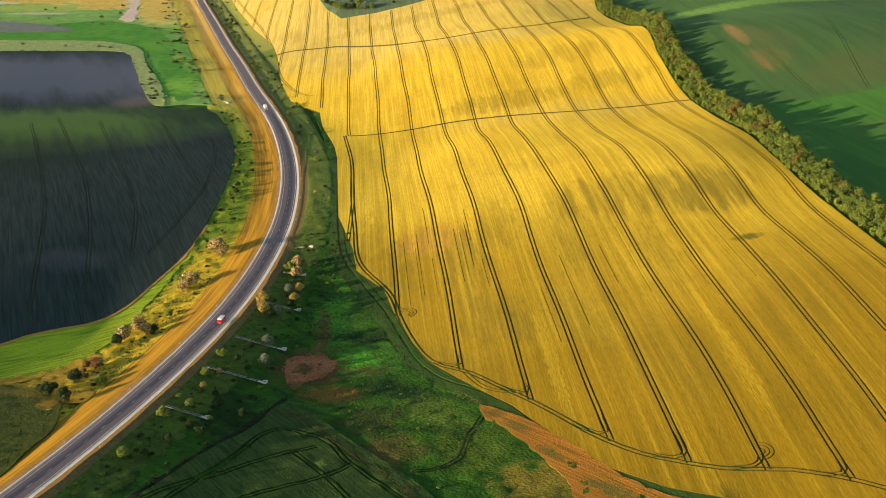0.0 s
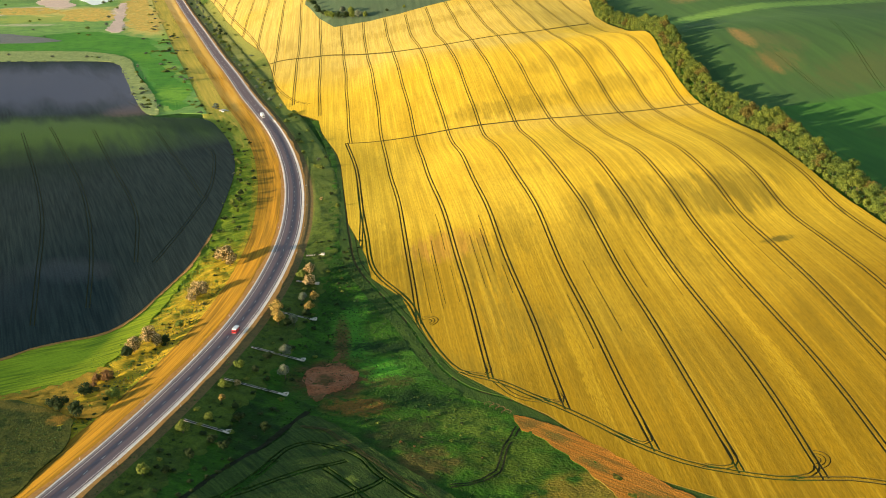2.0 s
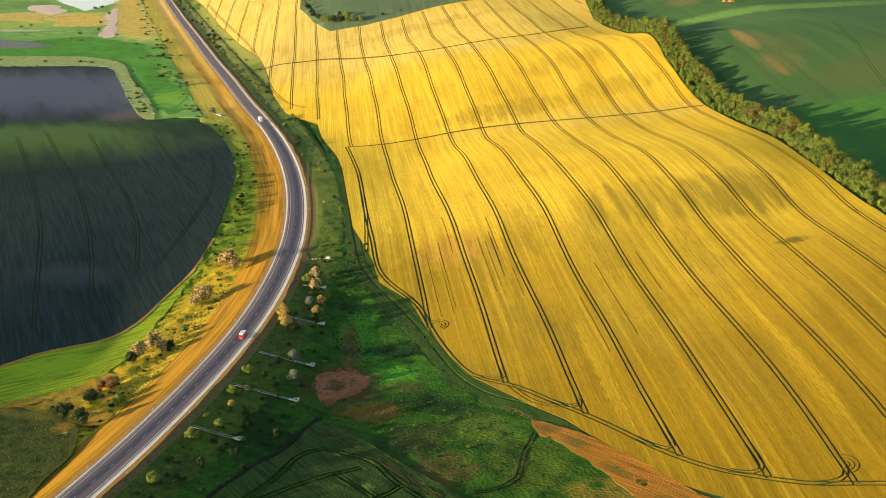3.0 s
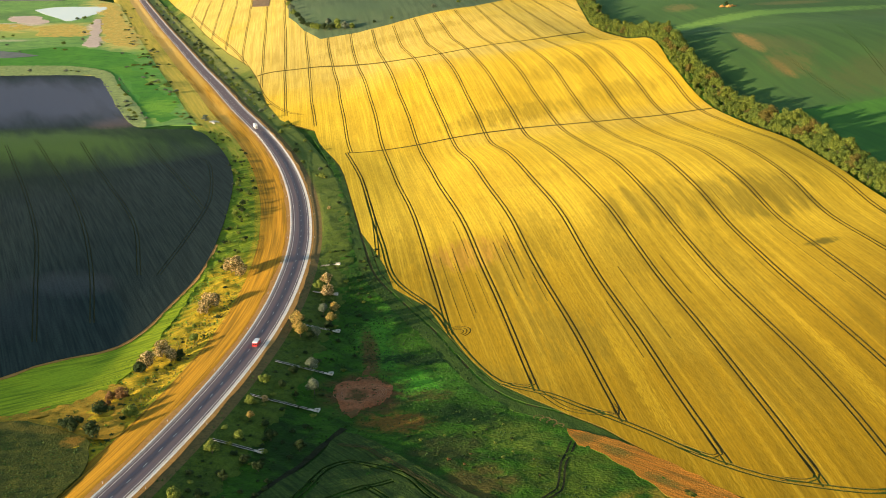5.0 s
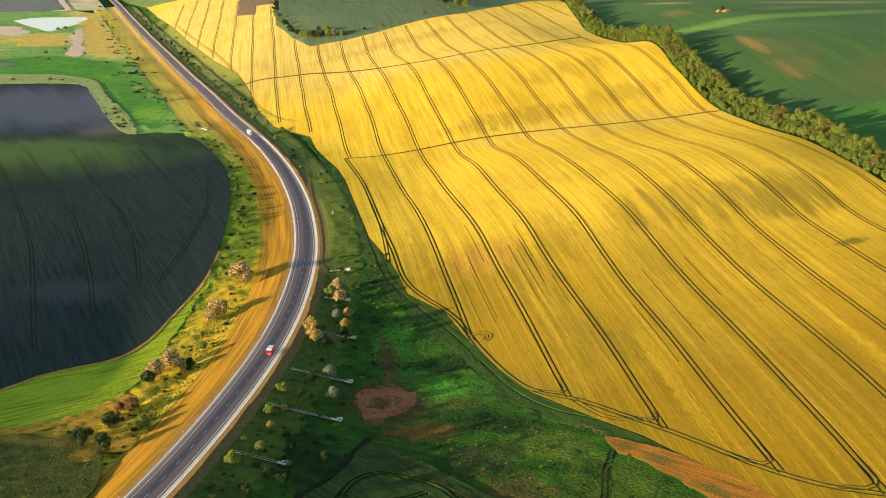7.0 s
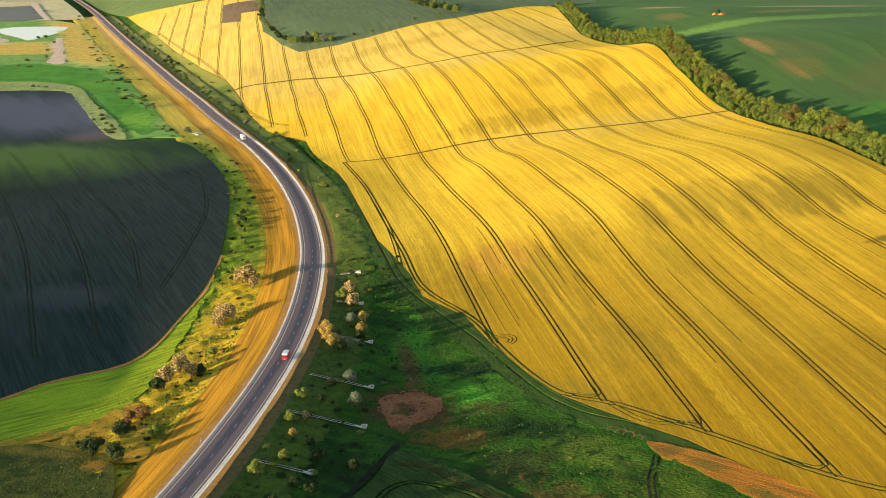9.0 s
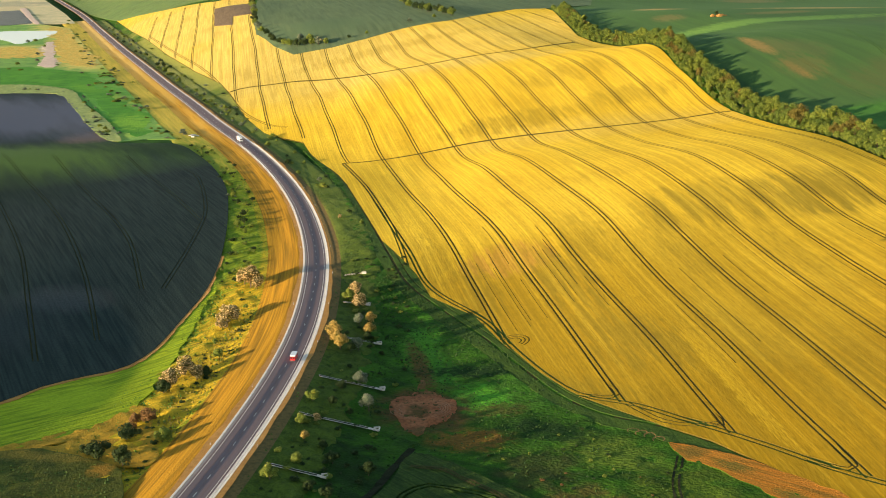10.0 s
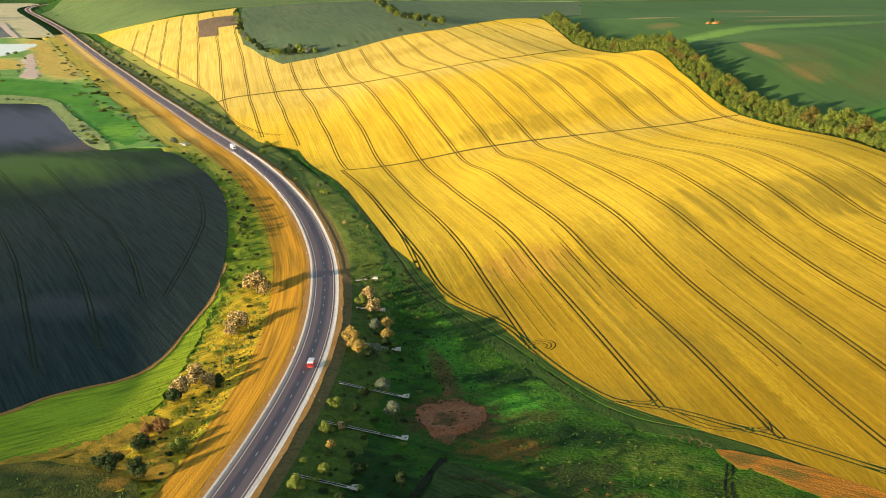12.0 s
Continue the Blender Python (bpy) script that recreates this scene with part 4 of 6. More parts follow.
green_tracks = [(p, 0.5) for q in ([(-110, 362.1), (-100.1, 376.6), (-90.1, 386.5), (-79.2, 407.1), (-73.2, 422.9), (-65.1, 430.1), (-55, 426.2), (-44.8, 419.2), (-38.8, 407.2), (-28.6, 393), (-16.5, 378.1), (-7.3, 364.3)],
                                    [(-90.1, 384.4), (-80.2, 393.5), (-65.1, 406.7), (-48.9, 415.2)], [(-58, 411), (-42.8, 390.7), (-33.7, 375.5)], [(-78.1, 367.7), (-67.1, 377.5), (-43.8, 391.7), (-34.7, 401.1)],
                                    [(-100.1, 364.4), (-92.1, 381.2), (-82.2, 398.5), (-75.2, 415.7)]) for p in pair(smooth_line(q, 5.0))]
sheet("valley_crop", [(-118, 350), (-107, 372.2), (-100.1, 386.8), (-93.2, 403.7), (-83.2, 420.1), (-75.2, 432.9), (-71.1, 448.3), (-66.1, 454.7), (-57, 447.3), (-45.9, 433.1), (-28.6, 410.4), (-12.4, 390.6), (-1.1, 372.7), (11.2, 349.8)],
      5.0, 0.55, M_DGREEN, "dark green low crop with curving wheel tracks", "field", green_tracks, 0.7, True, None, land, 0.25, 0.3, 5.0)
lane("ditch", smooth_line([(-116, 356), (-102.5, 384.4), (-90.6, 410.3), (-80.8, 428.3), (-74.2, 444), (-67, 458.5)], 3.0), 1.3, M_MUD, "dark overgrown ditch along the valley crop", "ditch", 0.22)
for gap in (2.6, 4.0):      # ruffled grass ridges left by the wheels along the crop's eastern edge
    lane("wheel_rut", beside(smooth_line([(-68, 447), (-57, 443), (-46.5, 430), (-29.5, 407), (-13.5, 387), (-2, 369)], 3.0), gap), 0.4, M_STUBBLE, "dark wheel rut along the edge of the valley crop", "track", 0.75)
sheet("bare_strip", [(15.1, 445.9), (27.4, 437.3), (45.5, 415), (64, 385.7), (84.2, 366.4), (118.3, 355.2), (117.8, 341.5), (61.2, 342.7), (48.4, 368.1), (45.4, 383.5), (38.5, 398.3), (26.4, 422), (16.2, 437)],
      2.6, 0.24, M_BARE, "bare red-orange earth beside the yellow crop", "soil", (), 0.3, True, None, land, 0.5, side=M_GRASS)
sheet("bare_patch", [(-72.5, 494.5), (-69, 503), (-63.5, 506.5), (-58.5, 520), (-57, 508), (-51, 501), (-47.8, 490.5), (-52.5, 482), (-60, 475), (-65, 468.5), (-69.5, 480)], 1.6, 0.04, M_BURNT, "round patch of reddish scraped earth", "soil", (), 0.3, True, None, banked, 0.7, 0.45, 9.0)
for r in (2.6, 4.2, 5.6, 7.0, 8.4):      # arcs left by the machine that scraped the patch
    lane("scrape_mark", turning(-56 - 0.4 * r, 490.5, r, -110 + 6 * r, 80 - 5 * r), 0.17, M_SCRAPE, "pale scraped arc in the bare earth", "soil", 0.34)
for r in (3.0, 4.6, 6.2):
    lane("scrape_mark", turning(-66, 492 - 0.3 * r, r, 125 + 8 * r, 250), 0.15, M_SCRAPE, "pale scraped arc in the bare earth", "soil", 0.34)
for line in pair(smooth_line([(16.2, 436.1), (10.1, 420.7), (7.6, 408.6), (5, 402.5), (-3.2, 397), (-11.3, 394.6)], 2.0), 0.9):
    lane("farm_track", line, 0.38, M_MUD, "dark rutted farm track in the grass", "track")

sheet("green_field", [(202.5, 311.2)] + [tuple(p) for p in beside(HEDGE, 8.0)[::8]] + [(253.1, 1615.7), (357.4, 2050.2), (1469.9, 2006.8), (1800, 300)], 14.0, 0.5, M_GREEN,
      "wide green crop on the hill with bare brown patches", "field", [(q, 0.22) for l in ([(260.4, 952.5), (266.4, 907.2), (270, 843.6)], [(333.7, 1048.6), (328.4, 1014.1), (313.1, 901.8), (305.5, 844.4)], [(393.9, 1076.4), (394.1, 996.4), (384.2, 851.8)]) for q in pair(smooth_line(l, 12.0), 1.1)], 0.7, False, 0.6)
sheet("lower_green_field", [tuple(p) for p in beside(HEDGE, 12.0)[4:84:6]] + [(228.8, 840.2), (262.2, 835.6), (287.1, 835.6), (685.6, 856.6), (1464.8, 861.5), (1500, 340)], 14.0, 0.75, M_LUSH, "fresh green crop below a straight field boundary", "field", (), 0.7, False, 0.6)
sheet("grey_green_field", [(-185.8, 1833.5), (-179.1, 1718.8), (-170.3, 1598.6), (-145.3, 1500.7), (-122.4, 1445.4), (-79.1, 1436.9), (-42.8, 1443.8), (1.1, 1464.3), (58.3, 1482.7), (63.5, 1527.8), (24.2, 1620.4), (25, 1834.1), (25.5, 2212), (-195.1, 2242.2)],
      16.0, 0.4, M_OATS, "pale grey-green crop behind the yellow field", "field", (), 0.6, False)
sheet("fallow_field", [(58.3, 1482.7), (108.9, 1534.9), (151.9, 1579.6), (185.2, 1569.2), (253.1, 1615.7), (357.4, 2050.2), (25.5, 2220.5), (25, 1834.1), (24.2, 1620.4), (63.5, 1527.8)], 16.0, 0.35, M_OATS,
      "dull green fallow land on the hill top", "field", (), 0.6, False)
sheet("ploughed_corner", [(-257.3, 2042.9), (-239.7, 1818.9), (-211, 1769.4), (-217.2, 1867), (-186.8, 1837.5), (-197.2, 2030.6)], 14.0, 0.75, M_BROWN, "small grey-brown ploughed corner in the yellow crop", "field", (), 0.9, False)
sheet("far_field", [(-471.6, 2449.5), (-365.6, 2286.9), (-267, 2243.3), (-205.8, 2256.7), (25.5, 2230.9), (357.4, 2058.9), (774.5, 2093.7), (774.5, 4527.3), (-829.8, 5006.6), (-799.8, 3558.9), (-699.8, 3199), (-599.8, 2829.1)], 40.0, 0.8, M_FAR,
      "distant dark green fields", "field", (), 1.0, False)
road_side = beside(ROAD[160:440:10], -46.0)
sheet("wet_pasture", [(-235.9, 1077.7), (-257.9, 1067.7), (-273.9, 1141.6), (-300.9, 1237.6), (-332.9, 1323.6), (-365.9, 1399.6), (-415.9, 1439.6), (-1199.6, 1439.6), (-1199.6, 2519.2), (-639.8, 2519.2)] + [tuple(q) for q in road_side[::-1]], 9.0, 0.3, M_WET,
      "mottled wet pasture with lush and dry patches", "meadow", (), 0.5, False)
for spot_outline in ([(-584, 1927), (-569, 1989), (-513, 1950), (-479, 1827), (-504, 1802), (-548, 1818)], [(-484, 1915), (-530, 2120), (-590, 2400), (-545, 2330), (-480, 2070), (-447, 1942), (-394, 1764), (-381, 1663), (-407, 1690), (-440, 1743)],
                     [(-700, 1990), (-640, 2000), (-600, 1960), (-620, 1900), (-700, 1910)]):
    sheet("dry_patch", spot_outline, 7.0, 0.42, M_OCHRE, "dry ochre grass on the wet pasture", "grass", (), 0.3, True, None, land, 6.0, 0.3, 12.0)
sheet("lush_sward", [(-700, 1610), (-536, 1635), (-489, 1675), (-429, 1646), (-368, 1574), (-341, 1456), (-272, 1265), (-238, 1124), (-253, 1088), (-284, 1198), (-327, 1340), (-379, 1442), (-440, 1484), (-488, 1471), (-700, 1471)], 7.0, 0.4, M_SWARD,
      "lush green low sward on the wet pasture", "meadow", (), 0.3, True, None, land, 5.0)
for spot_outline in ([(-516, 2002), (-520, 2072), (-474, 1884), (-435, 1678), (-457, 1710), (-479, 1827)], [(-686, 2144), (-641, 2139), (-595, 2039), (-601, 1993), (-657, 2046)]):
    sheet("bare_earth", spot_outline, 7.0, 0.52, M_PINK, "pale pinkish bare earth near the pond", "soil", (), 0.3, True, None, land, 4.0)
sheet("reed_strip", [(-699.8, 1484.5), (-454.9, 1479.5), (-400.9, 1459.5), (-359.9, 1411.6), (-323.9, 1294.6), (-286.9, 1194.6), (-261.9, 1103.7), (-255.9, 1069.7), (-269.9, 1084.7), (-295.9, 1159.6), (-339.9, 1299.6), (-365.9, 1373.6), (-410.9, 1395.6), (-699.8, 1399.6)], 5.0, 0.9, M_REED,
      "olive-grey reedy strip beside the tilled field", "grass", (), 0.8, True, None, land, 0.5, 0.4, 9.0)
sheet("far_pasture", [(-1899.4, 2499.2), (-639.8, 2499.2)] + [tuple(q) for q in beside(ROAD, -30.0)[455:820:12]] + [(-999.7, 4398.6), (-1899.4, 4398.6)], 40.0, 0.7, M_DRYFAR, "distant pale dry pasture beside the road", "meadow", (), 1.0, False)
sheet("brown_field", [(-899.7, 1699.5), (-602.8, 1659.5), (-559.8, 1639.5), (-504.9, 1599.5), (-514.9, 1559.5), (-899.7, 1569.5)], 14.0, 0.7, M_SEED, "small grey-brown field", "field", (), 0.5)
sheet("grey_field", [(-1099.7, 2899.1), (-819.8, 2956.1), (-784.8, 2993), (-648.8, 2529.2), (-688.8, 2475.2), (-1099.7, 2499.2)], 20.0, 1.1, M_SEED, "grey stubble field beyond the pond", "field", (), 0.5, False)
sheet("sandy_track", [(-799.8, 3059), (-699.8, 2699.1), (-639.8, 2499.2), (-633.8, 2511.2), (-689.8, 2709.1), (-784.8, 3059)], 14.0, 1.4, M_PINK, "pale sandy farm track", "track", (), 0.4)
sheet("water", [(-679, 2264), (-654, 2321), (-600, 2324), (-560, 2310), (-548, 2206), (-552, 2120), (-563, 2042), (-593, 2096), (-638, 2177)], 9.0, 0.45, M_WATER, "pale still pond that mirrors the sky", "pond", (), 0.5)

# ---- the road ----
NEAR = 470        # stretch of the road, in steps, that has fine verges
road = ribbon("road", -4.7, 4.7, M_ASPHALT, "two-lane grey asphalt road on a long bend", "road", 0.0, 0, None, 5)
for d, w in ((-3.95, 0.11), (3.95, 0.11)):
    ribbon("edge_line", d - w, d + w, M_PAINT, "white painted edge line of the road", "road marking", 0.012)
ribbon("shoulder_west", -5.75, -4.7, M_GRIT, "grey gritty shoulder of the road", "shoulder", -0.02)
ribbon("gravel_edge", -6.5, -5.75, M_GRAVEL, "pale gravel edging of the road", "shoulder", -0.02)
ribbon("shoulder_east", 4.7, 6.4, M_GRAVEL, "pale gravel shoulder of the road", "shoulder", -0.02)
ribbon("dirt_edge_west", -8.6, -6.5, M_DIRT, "bare orange earth beside the gravel", "soil", -0.04, uneven=0.6)
ribbon("dirt_edge_east", 6.4, 8.4, M_DIRT, "bare orange earth beside the gravel", "soil", -0.04, uneven=0.5)
ribbon("worn_edge", 7.2, 12.6, M_WORN, "worn brown edge of the grass bank", "soil", -0.07)
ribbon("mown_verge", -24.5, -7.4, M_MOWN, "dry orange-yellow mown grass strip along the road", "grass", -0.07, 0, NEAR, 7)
ribbon("rough_verge", -54.0, -24.5, M_VERGE, "rough verge of golden and lush green grass with hummocks", "grass", -0.05, 0, 130, 25, hump=0.75, size=8.0, seed=11, dip=5.0, drop=0.5)
ribbon("far_verge", -54.0, -24.5, M_LEAN, "pale yellow-green verge grass beside the far road", "grass", -0.05, 129, 470, 12, hump=0.25, size=14.0, seed=11, dip=5.0, drop=1.3)
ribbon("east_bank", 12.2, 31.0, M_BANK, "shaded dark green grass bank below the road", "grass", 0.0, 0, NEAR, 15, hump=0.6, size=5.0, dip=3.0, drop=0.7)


# ---- plants ----
def quads(centres, normals, sizes, rng):
    """Small bent leaf clumps, each an island of two faces."""
    n = len(centres)
    a = np.cross(normals, rng.normal(size=(n, 3)))
    a /= np.linalg.norm(a, axis=1)[:, None] + 1e-9
    b = np.cross(normals, a)
    s = sizes[:, None]
    k = rng.uniform(0.6, 1.2, (n, 4, 1))
    fold = normals * s * 0.25
    v = np.stack([centres - a * s * k[:, 0] - fold, centres - b * s * k[:, 1], centres + a * s * k[:, 2] - fold, centres + b * s * k[:, 3]], 1).reshape(-1, 3)
    i = np.arange(n)[:, None] * 4
    return v, np.vstack([i + [0, 1, 3], i + [1, 2, 3]])


def crown_mesh(name, seed, radius, bottom, top, lobes, leaves, leaf, mat):
    rng = np.random.default_rng(seed)
    out_c, out_n = [], []
    for k in range(lobes):
        a, f = rng.uniform(0, 2 * math.pi), rng.uniform(0, 1)
        r = radius * rng.uniform(0.34, 0.58) * (9 / lobes) ** 0.6
        h = bottom + (top - bottom) * (0.25 + 0.65 * rng.uniform(0, 1) * (1 - 0.5 * f))
        c = np.array([math.cos(a) * (radius - r) * f, math.sin(a) * (radius - r) * f, h])
        d = rng.normal(size=(leaves // lobes, 3))
        d /= np.linalg.norm(d, axis=1)[:, None]
        shell = rng.uniform(0.72, 1.08, (len(d), 1))
        p = c + d * shell * np.array([r, r, r * 0.85])
        out_c.append(p)
        out_n.append(d + rng.normal(0, 0.45, d.shape))
    p, n = np.vstack(out_c), np.vstack(out_n)
    ok = p[:, 2] > bottom * 0.4
    p, n = p[ok], n[ok]
    n /= np.linalg.norm(n, axis=1)[:, None]
    v, f = quads(p, n, rng.uniform(0.6, 1.25, len(p)) * leaf, rng)
    return mesh_of(name, v, f, mat)


def stem_mesh(name, seed, height, r, limbs, spread):
    """A tapered stem with limbs."""
    rng = np.random.default_rng(seed)
    verts, faces = [], []

    def tube(points, radii):
        base = len(verts)
        for p, q in zip(points, radii):
            for k in range(6):
                a = k * math.pi / 3
                verts.append((p[0] + q * math.cos(a), p[1] + q * math.sin(a), p[2]))
        for s in range(len(points) - 1):
            for k in range(6):
                faces.append((base + s * 6 + k, base + s * 6 + (k + 1) % 6, base + s * 6 + 6 + (k + 1) % 6, base + s * 6 + 6 + k))
    bend = rng.normal(0, 0.04 * height, 2)
    top = np.array([bend[0], bend[1], height])
    tube([(0, 0, -0.4), (bend[0] * 0.3, bend[1] * 0.3, height * 0.5), top], [r, r * 0.75, r * 0.3])
    for k in range(limbs):
        f = rng.uniform(0.3, 0.8)
        a = rng.uniform(0, 2 * math.pi)
        p = np.array([bend[0] * f, bend[1] * f, height * f])
        q = p + np.array([math.cos(a) * spread, math.sin(a) * spread, height * rng.uniform(0.15, 0.4)])
        tube([p, (p + q) / 2 + rng.normal(0, 0.1, 3), q], [r * 0.5, r * 0.35, r * 0.15])
    return mesh_of(name, verts, faces, M_BARK, True)


def part(name, me, parent, label="", m=None):
    ob = new(name, me)
    ob.parent = parent
    if m is not None:
        ob.matrix_basis = m
    return tagged(ob, label)


def tree(name, seed, height, radius, leaves, leaf, mat, label, category, group, lobes=9):
    root = new(name)
    part("trunk", stem_mesh("trunk", seed, height * 0.62, 0.035 * height, 4, radius * 0.55), root)
    part("crown", crown_mesh("crown", seed + 1, radius, height * 0.16, height, lobes, leaves, leaf, mat), root)
    return tagged(root, label, category, group)


class Nursery:
    """Kinds of plants; the first of a kind is the one that was built, the others are copies."""
    def __init__(self):
        self.kinds, self.used = {}, set()

    def add(self, key, ob):
        self.kinds.setdefault(key, []).append(ob)

    def plant(self, key, pick, x, y, size=1.0, turn=0.0, sink=0.1, z=None, tall=1.0, label=""):
        ob = self.kinds[key][pick % len(self.kinds[key])]
        m = pose(x, y, (ground_at(x, y) if z is None else z) - sink, 0, 0, turn) @ Matrix.Diagonal((size, size, size * tall, 1))
        if ob.name not in self.used:
            self.used.add(ob.name)
            ob.matrix_basis = m
            made = ob
        else:
            made = copy_thing(ob, m)
            made.matrix_basis = m
        if label:
            made["label"] = label
        return made


N = Nursery()
for k in range(9):
    N.add("hedge", tree("hedge_tree", 100 + k, 12.0 + (k % 3) * 1.6, 5.4 + (k % 4) * 0.5, 2600, 0.33, L_HEDGE[(0, 2, 0, 1, 2, 0, 2, 2, 0)[k]],
                        ("broad olive-green hedgerow tree at the field edge", "broad olive-green hedgerow tree at the field edge", "broad olive-green hedgerow tree at the field edge", "ochre-leaved hedgerow tree at the field edge",
                         "deep green hedgerow tree at the field edge", "broad olive-green hedgerow tree at the field edge", "deep green hedgerow tree at the field edge", "deep green hedgerow tree at the field edge", "broad olive-green hedgerow tree at the field edge")[k],
                        "tree", "hedgerow trees", 17))
SHRUBS = (("cream", L_CREAM, "blossoming_bush", "round bush in cream-white blossom on the verge"), ("yellow", L_YELLOW, "flowering_bush", "bush with bright yellow-orange tops on the bank"),
          ("silver", L_SILVER, "silver_bush", "silvery grey-green bush on the bank"), ("lime", L_LIME, "lime_bush", "small lime-green bush in the grass"),
          ("dark", L_DARK, "dark_bush", "dark green bush in the grass"), ("rust", L_RUST, "rusty_bush", "reddish-brown bush in dry grass"))
for key, mat, name, label in SHRUBS:
    for k in range(2):
        N.add(key, tree(name, 300 + 7 * k + len(key) * 11, 3.8, 2.3, 2800, 0.135, mat, label, "bush", name.replace("_", " ") + "es", 15))

for k in range(3):
    N.add("low", tree("hedge_shrub", 500 + k, 5.2, 3.6, 620, 0.42, L_HEDGE[(0, 2, 0)[k]], "dense olive-green shrub at the foot of the hedgerow", "shrub", "hedgerow shrubs", 8))

rng = np.random.default_rng(5)
spots = []
s = np.r_[0, np.cumsum(np.linalg.norm(np.diff(HEDGE, axis=0), axis=1))]
for row, (off, step) in enumerate(((6.4, 7.2), (11.6, 6.0))):
    for a in np.arange(3 + row * 3, s[-1], step):
        i = int(np.searchsorted(s, a).clip(0, len(HEDGE) - 1))
        p = beside(HEDGE, off + rng.uniform(-1.4, 1.4))[i]
        far = 1.0 if p[1] < 1280 else 0.85
        spots.append((p[0] + rng.uniform(-1, 1), p[1] + rng.uniform(-2.5, 2.5), rng.choice([0.7, 0.74, 0.78, 0.84, 0.9, 1.0]) * far * (1 + 0.2 * row)))
spots.sort(key=lambda q: q[1])
for k, (x, y, size) in enumerate(spots[:345]):
    N.plant("hedge", int(rng.integers(0, 9)), x, y, size, rng.uniform(0, 360), 0.3, float(land(x, y)[0]), rng.uniform(0.84, 0.98))
for k, a in enumerate(np.arange(2, s[-1], 4.2)):      # low growth that closes the hedge at its foot
    i = int(np.searchsorted(s, a).clip(0, len(HEDGE) - 1))
    p = beside(HEDGE, rng.uniform(1.7, 3.6))[i] + rng.uniform(-1, 1, 2)
    N.plant("low", k, p[0], p[1], rng.uniform(0.55, 0.95), rng.uniform(0, 360), 0.3, float(land(*p)[0]), rng.uniform(0.9, 1.3))

WEST = [("cream", -129.2, 648.2, 2.0), ("cream", -132.3, 653.7, 1.5), ("cream", -126.1, 643.4, 1.2), ("cream", -136.6, 599, 1.6), ("cream", -134.5, 604.9, 1.2), ("cream", -138.6, 592.8, 1.0), ("lime", -137, 554.9, 1.0), ("cream", -148.9, 539.8, 1.5), ("cream", -152.7, 526.4, 1.5),
        ("dark", -154.7, 521.1, 1.4), ("cream", -143.5, 532, 1.2), ("dark", -140.5, 534, 1.1), ("rust", -156, 492, 1.3), ("rust", -160.2, 491, 1.0), ("dark", -161.1, 474.3, 1.5), ("lime", -148.7, 470.8, 1.3), ("dark", -167.4, 459.5, 1.6), ("dark", -158.8, 452.4, 1.6), ("dark", -171.8, 464.8, 1.0),
        ("dark", -142.4, 762.9, 2.2), ("dark", -139.3, 771.2, 1.7), ("dark", -141.2, 787.4, 2.0), ("lime", -137.5, 749.4, 1.3), ("dark", -163, 904, 1.8), ("lime", -158, 884, 1.4), ("dark", -176, 964.7, 1.8), ("dark", -183, 984.7, 1.5), ("dark", -146.1, 821.2, 1.5), ("dark", -150.1, 842.6, 1.7),
        ("yellow", -272.9, 1111.7, 2.6), ("lime", -279.9, 1127.7, 2.0), ("cream", -313.9, 1365.6, 3.4), ("dark", -305.9, 1379.6, 2.6), ("lime", -264.9, 1245.6, 2.4), ("dark", -232.9, 1120.7, 2.4), ("dark", -239.9, 1139.6, 2.0), ("rust", -227.9, 1107.7, 1.6), ("cream", -382.9, 1588.5, 3.2),
        ("lime", -347.9, 1577.5, 3.0), ("cream", -304.9, 1477.5, 2.6), ("dark", -274.9, 1298.6, 2.8), ("lime", -258.9, 1257.6, 2.2), ("dark", -349.9, 1457.5, 2.6), ("lime", -316.9, 1398.6, 3.0), ("dark", -329.9, 1499.5, 2.8), ("dark", -337.9, 1539.5, 2.6), ("dark", -506.9, 2208.3, 4.0), ("dark", -494.9, 2159.3, 3.4), ("dark", -469.9, 2079.3, 3.2), ("dark", -591.8, 2577.2, 4.5), ("dark", -340.9, 1478.5, 2.4), ("lime", -364.9, 1632.5, 2.8), ("dark", -381.9, 1742.5, 2.8), ("dark", -500.9, 2257.3, 3.6), ("cream", -496.9, 2135.3, 3.0), ("dark", -574.8, 2484.2, 4.0),
        ("lime", -465.9, 2021.4, 3.0), ("dark", -417.9, 1828.4, 2.8), ("dark", -252.9, 1201.6, 2.0), ("lime", -233.9, 1136.6, 2.0), ("dark", -218.9, 1077.7, 2.2), ("dark", -209, 1070.7, 2.0), ("lime", -277.9, 1142.6, 1.8), ("cream", -483.9, 1651.5, 2.6), ("dark", -465.9, 1635.5, 3.0), ("dark", -433.9, 1699.5, 2.4),
        ("lime", -439.9, 1929.4, 2.6), ("dark", -449.9, 1979.4, 2.8), ("dark", -371.9, 1689.5, 2.4), ("lime", -329.9, 1439.6, 2.2), ("dark", -289.9, 1329.6, 2.2), ("silver", -519.8, 1619.5, 2.4), ("silver", -559.8, 1699.5, 2.6), ("dark", -399.9, 1779.4, 2.6)]
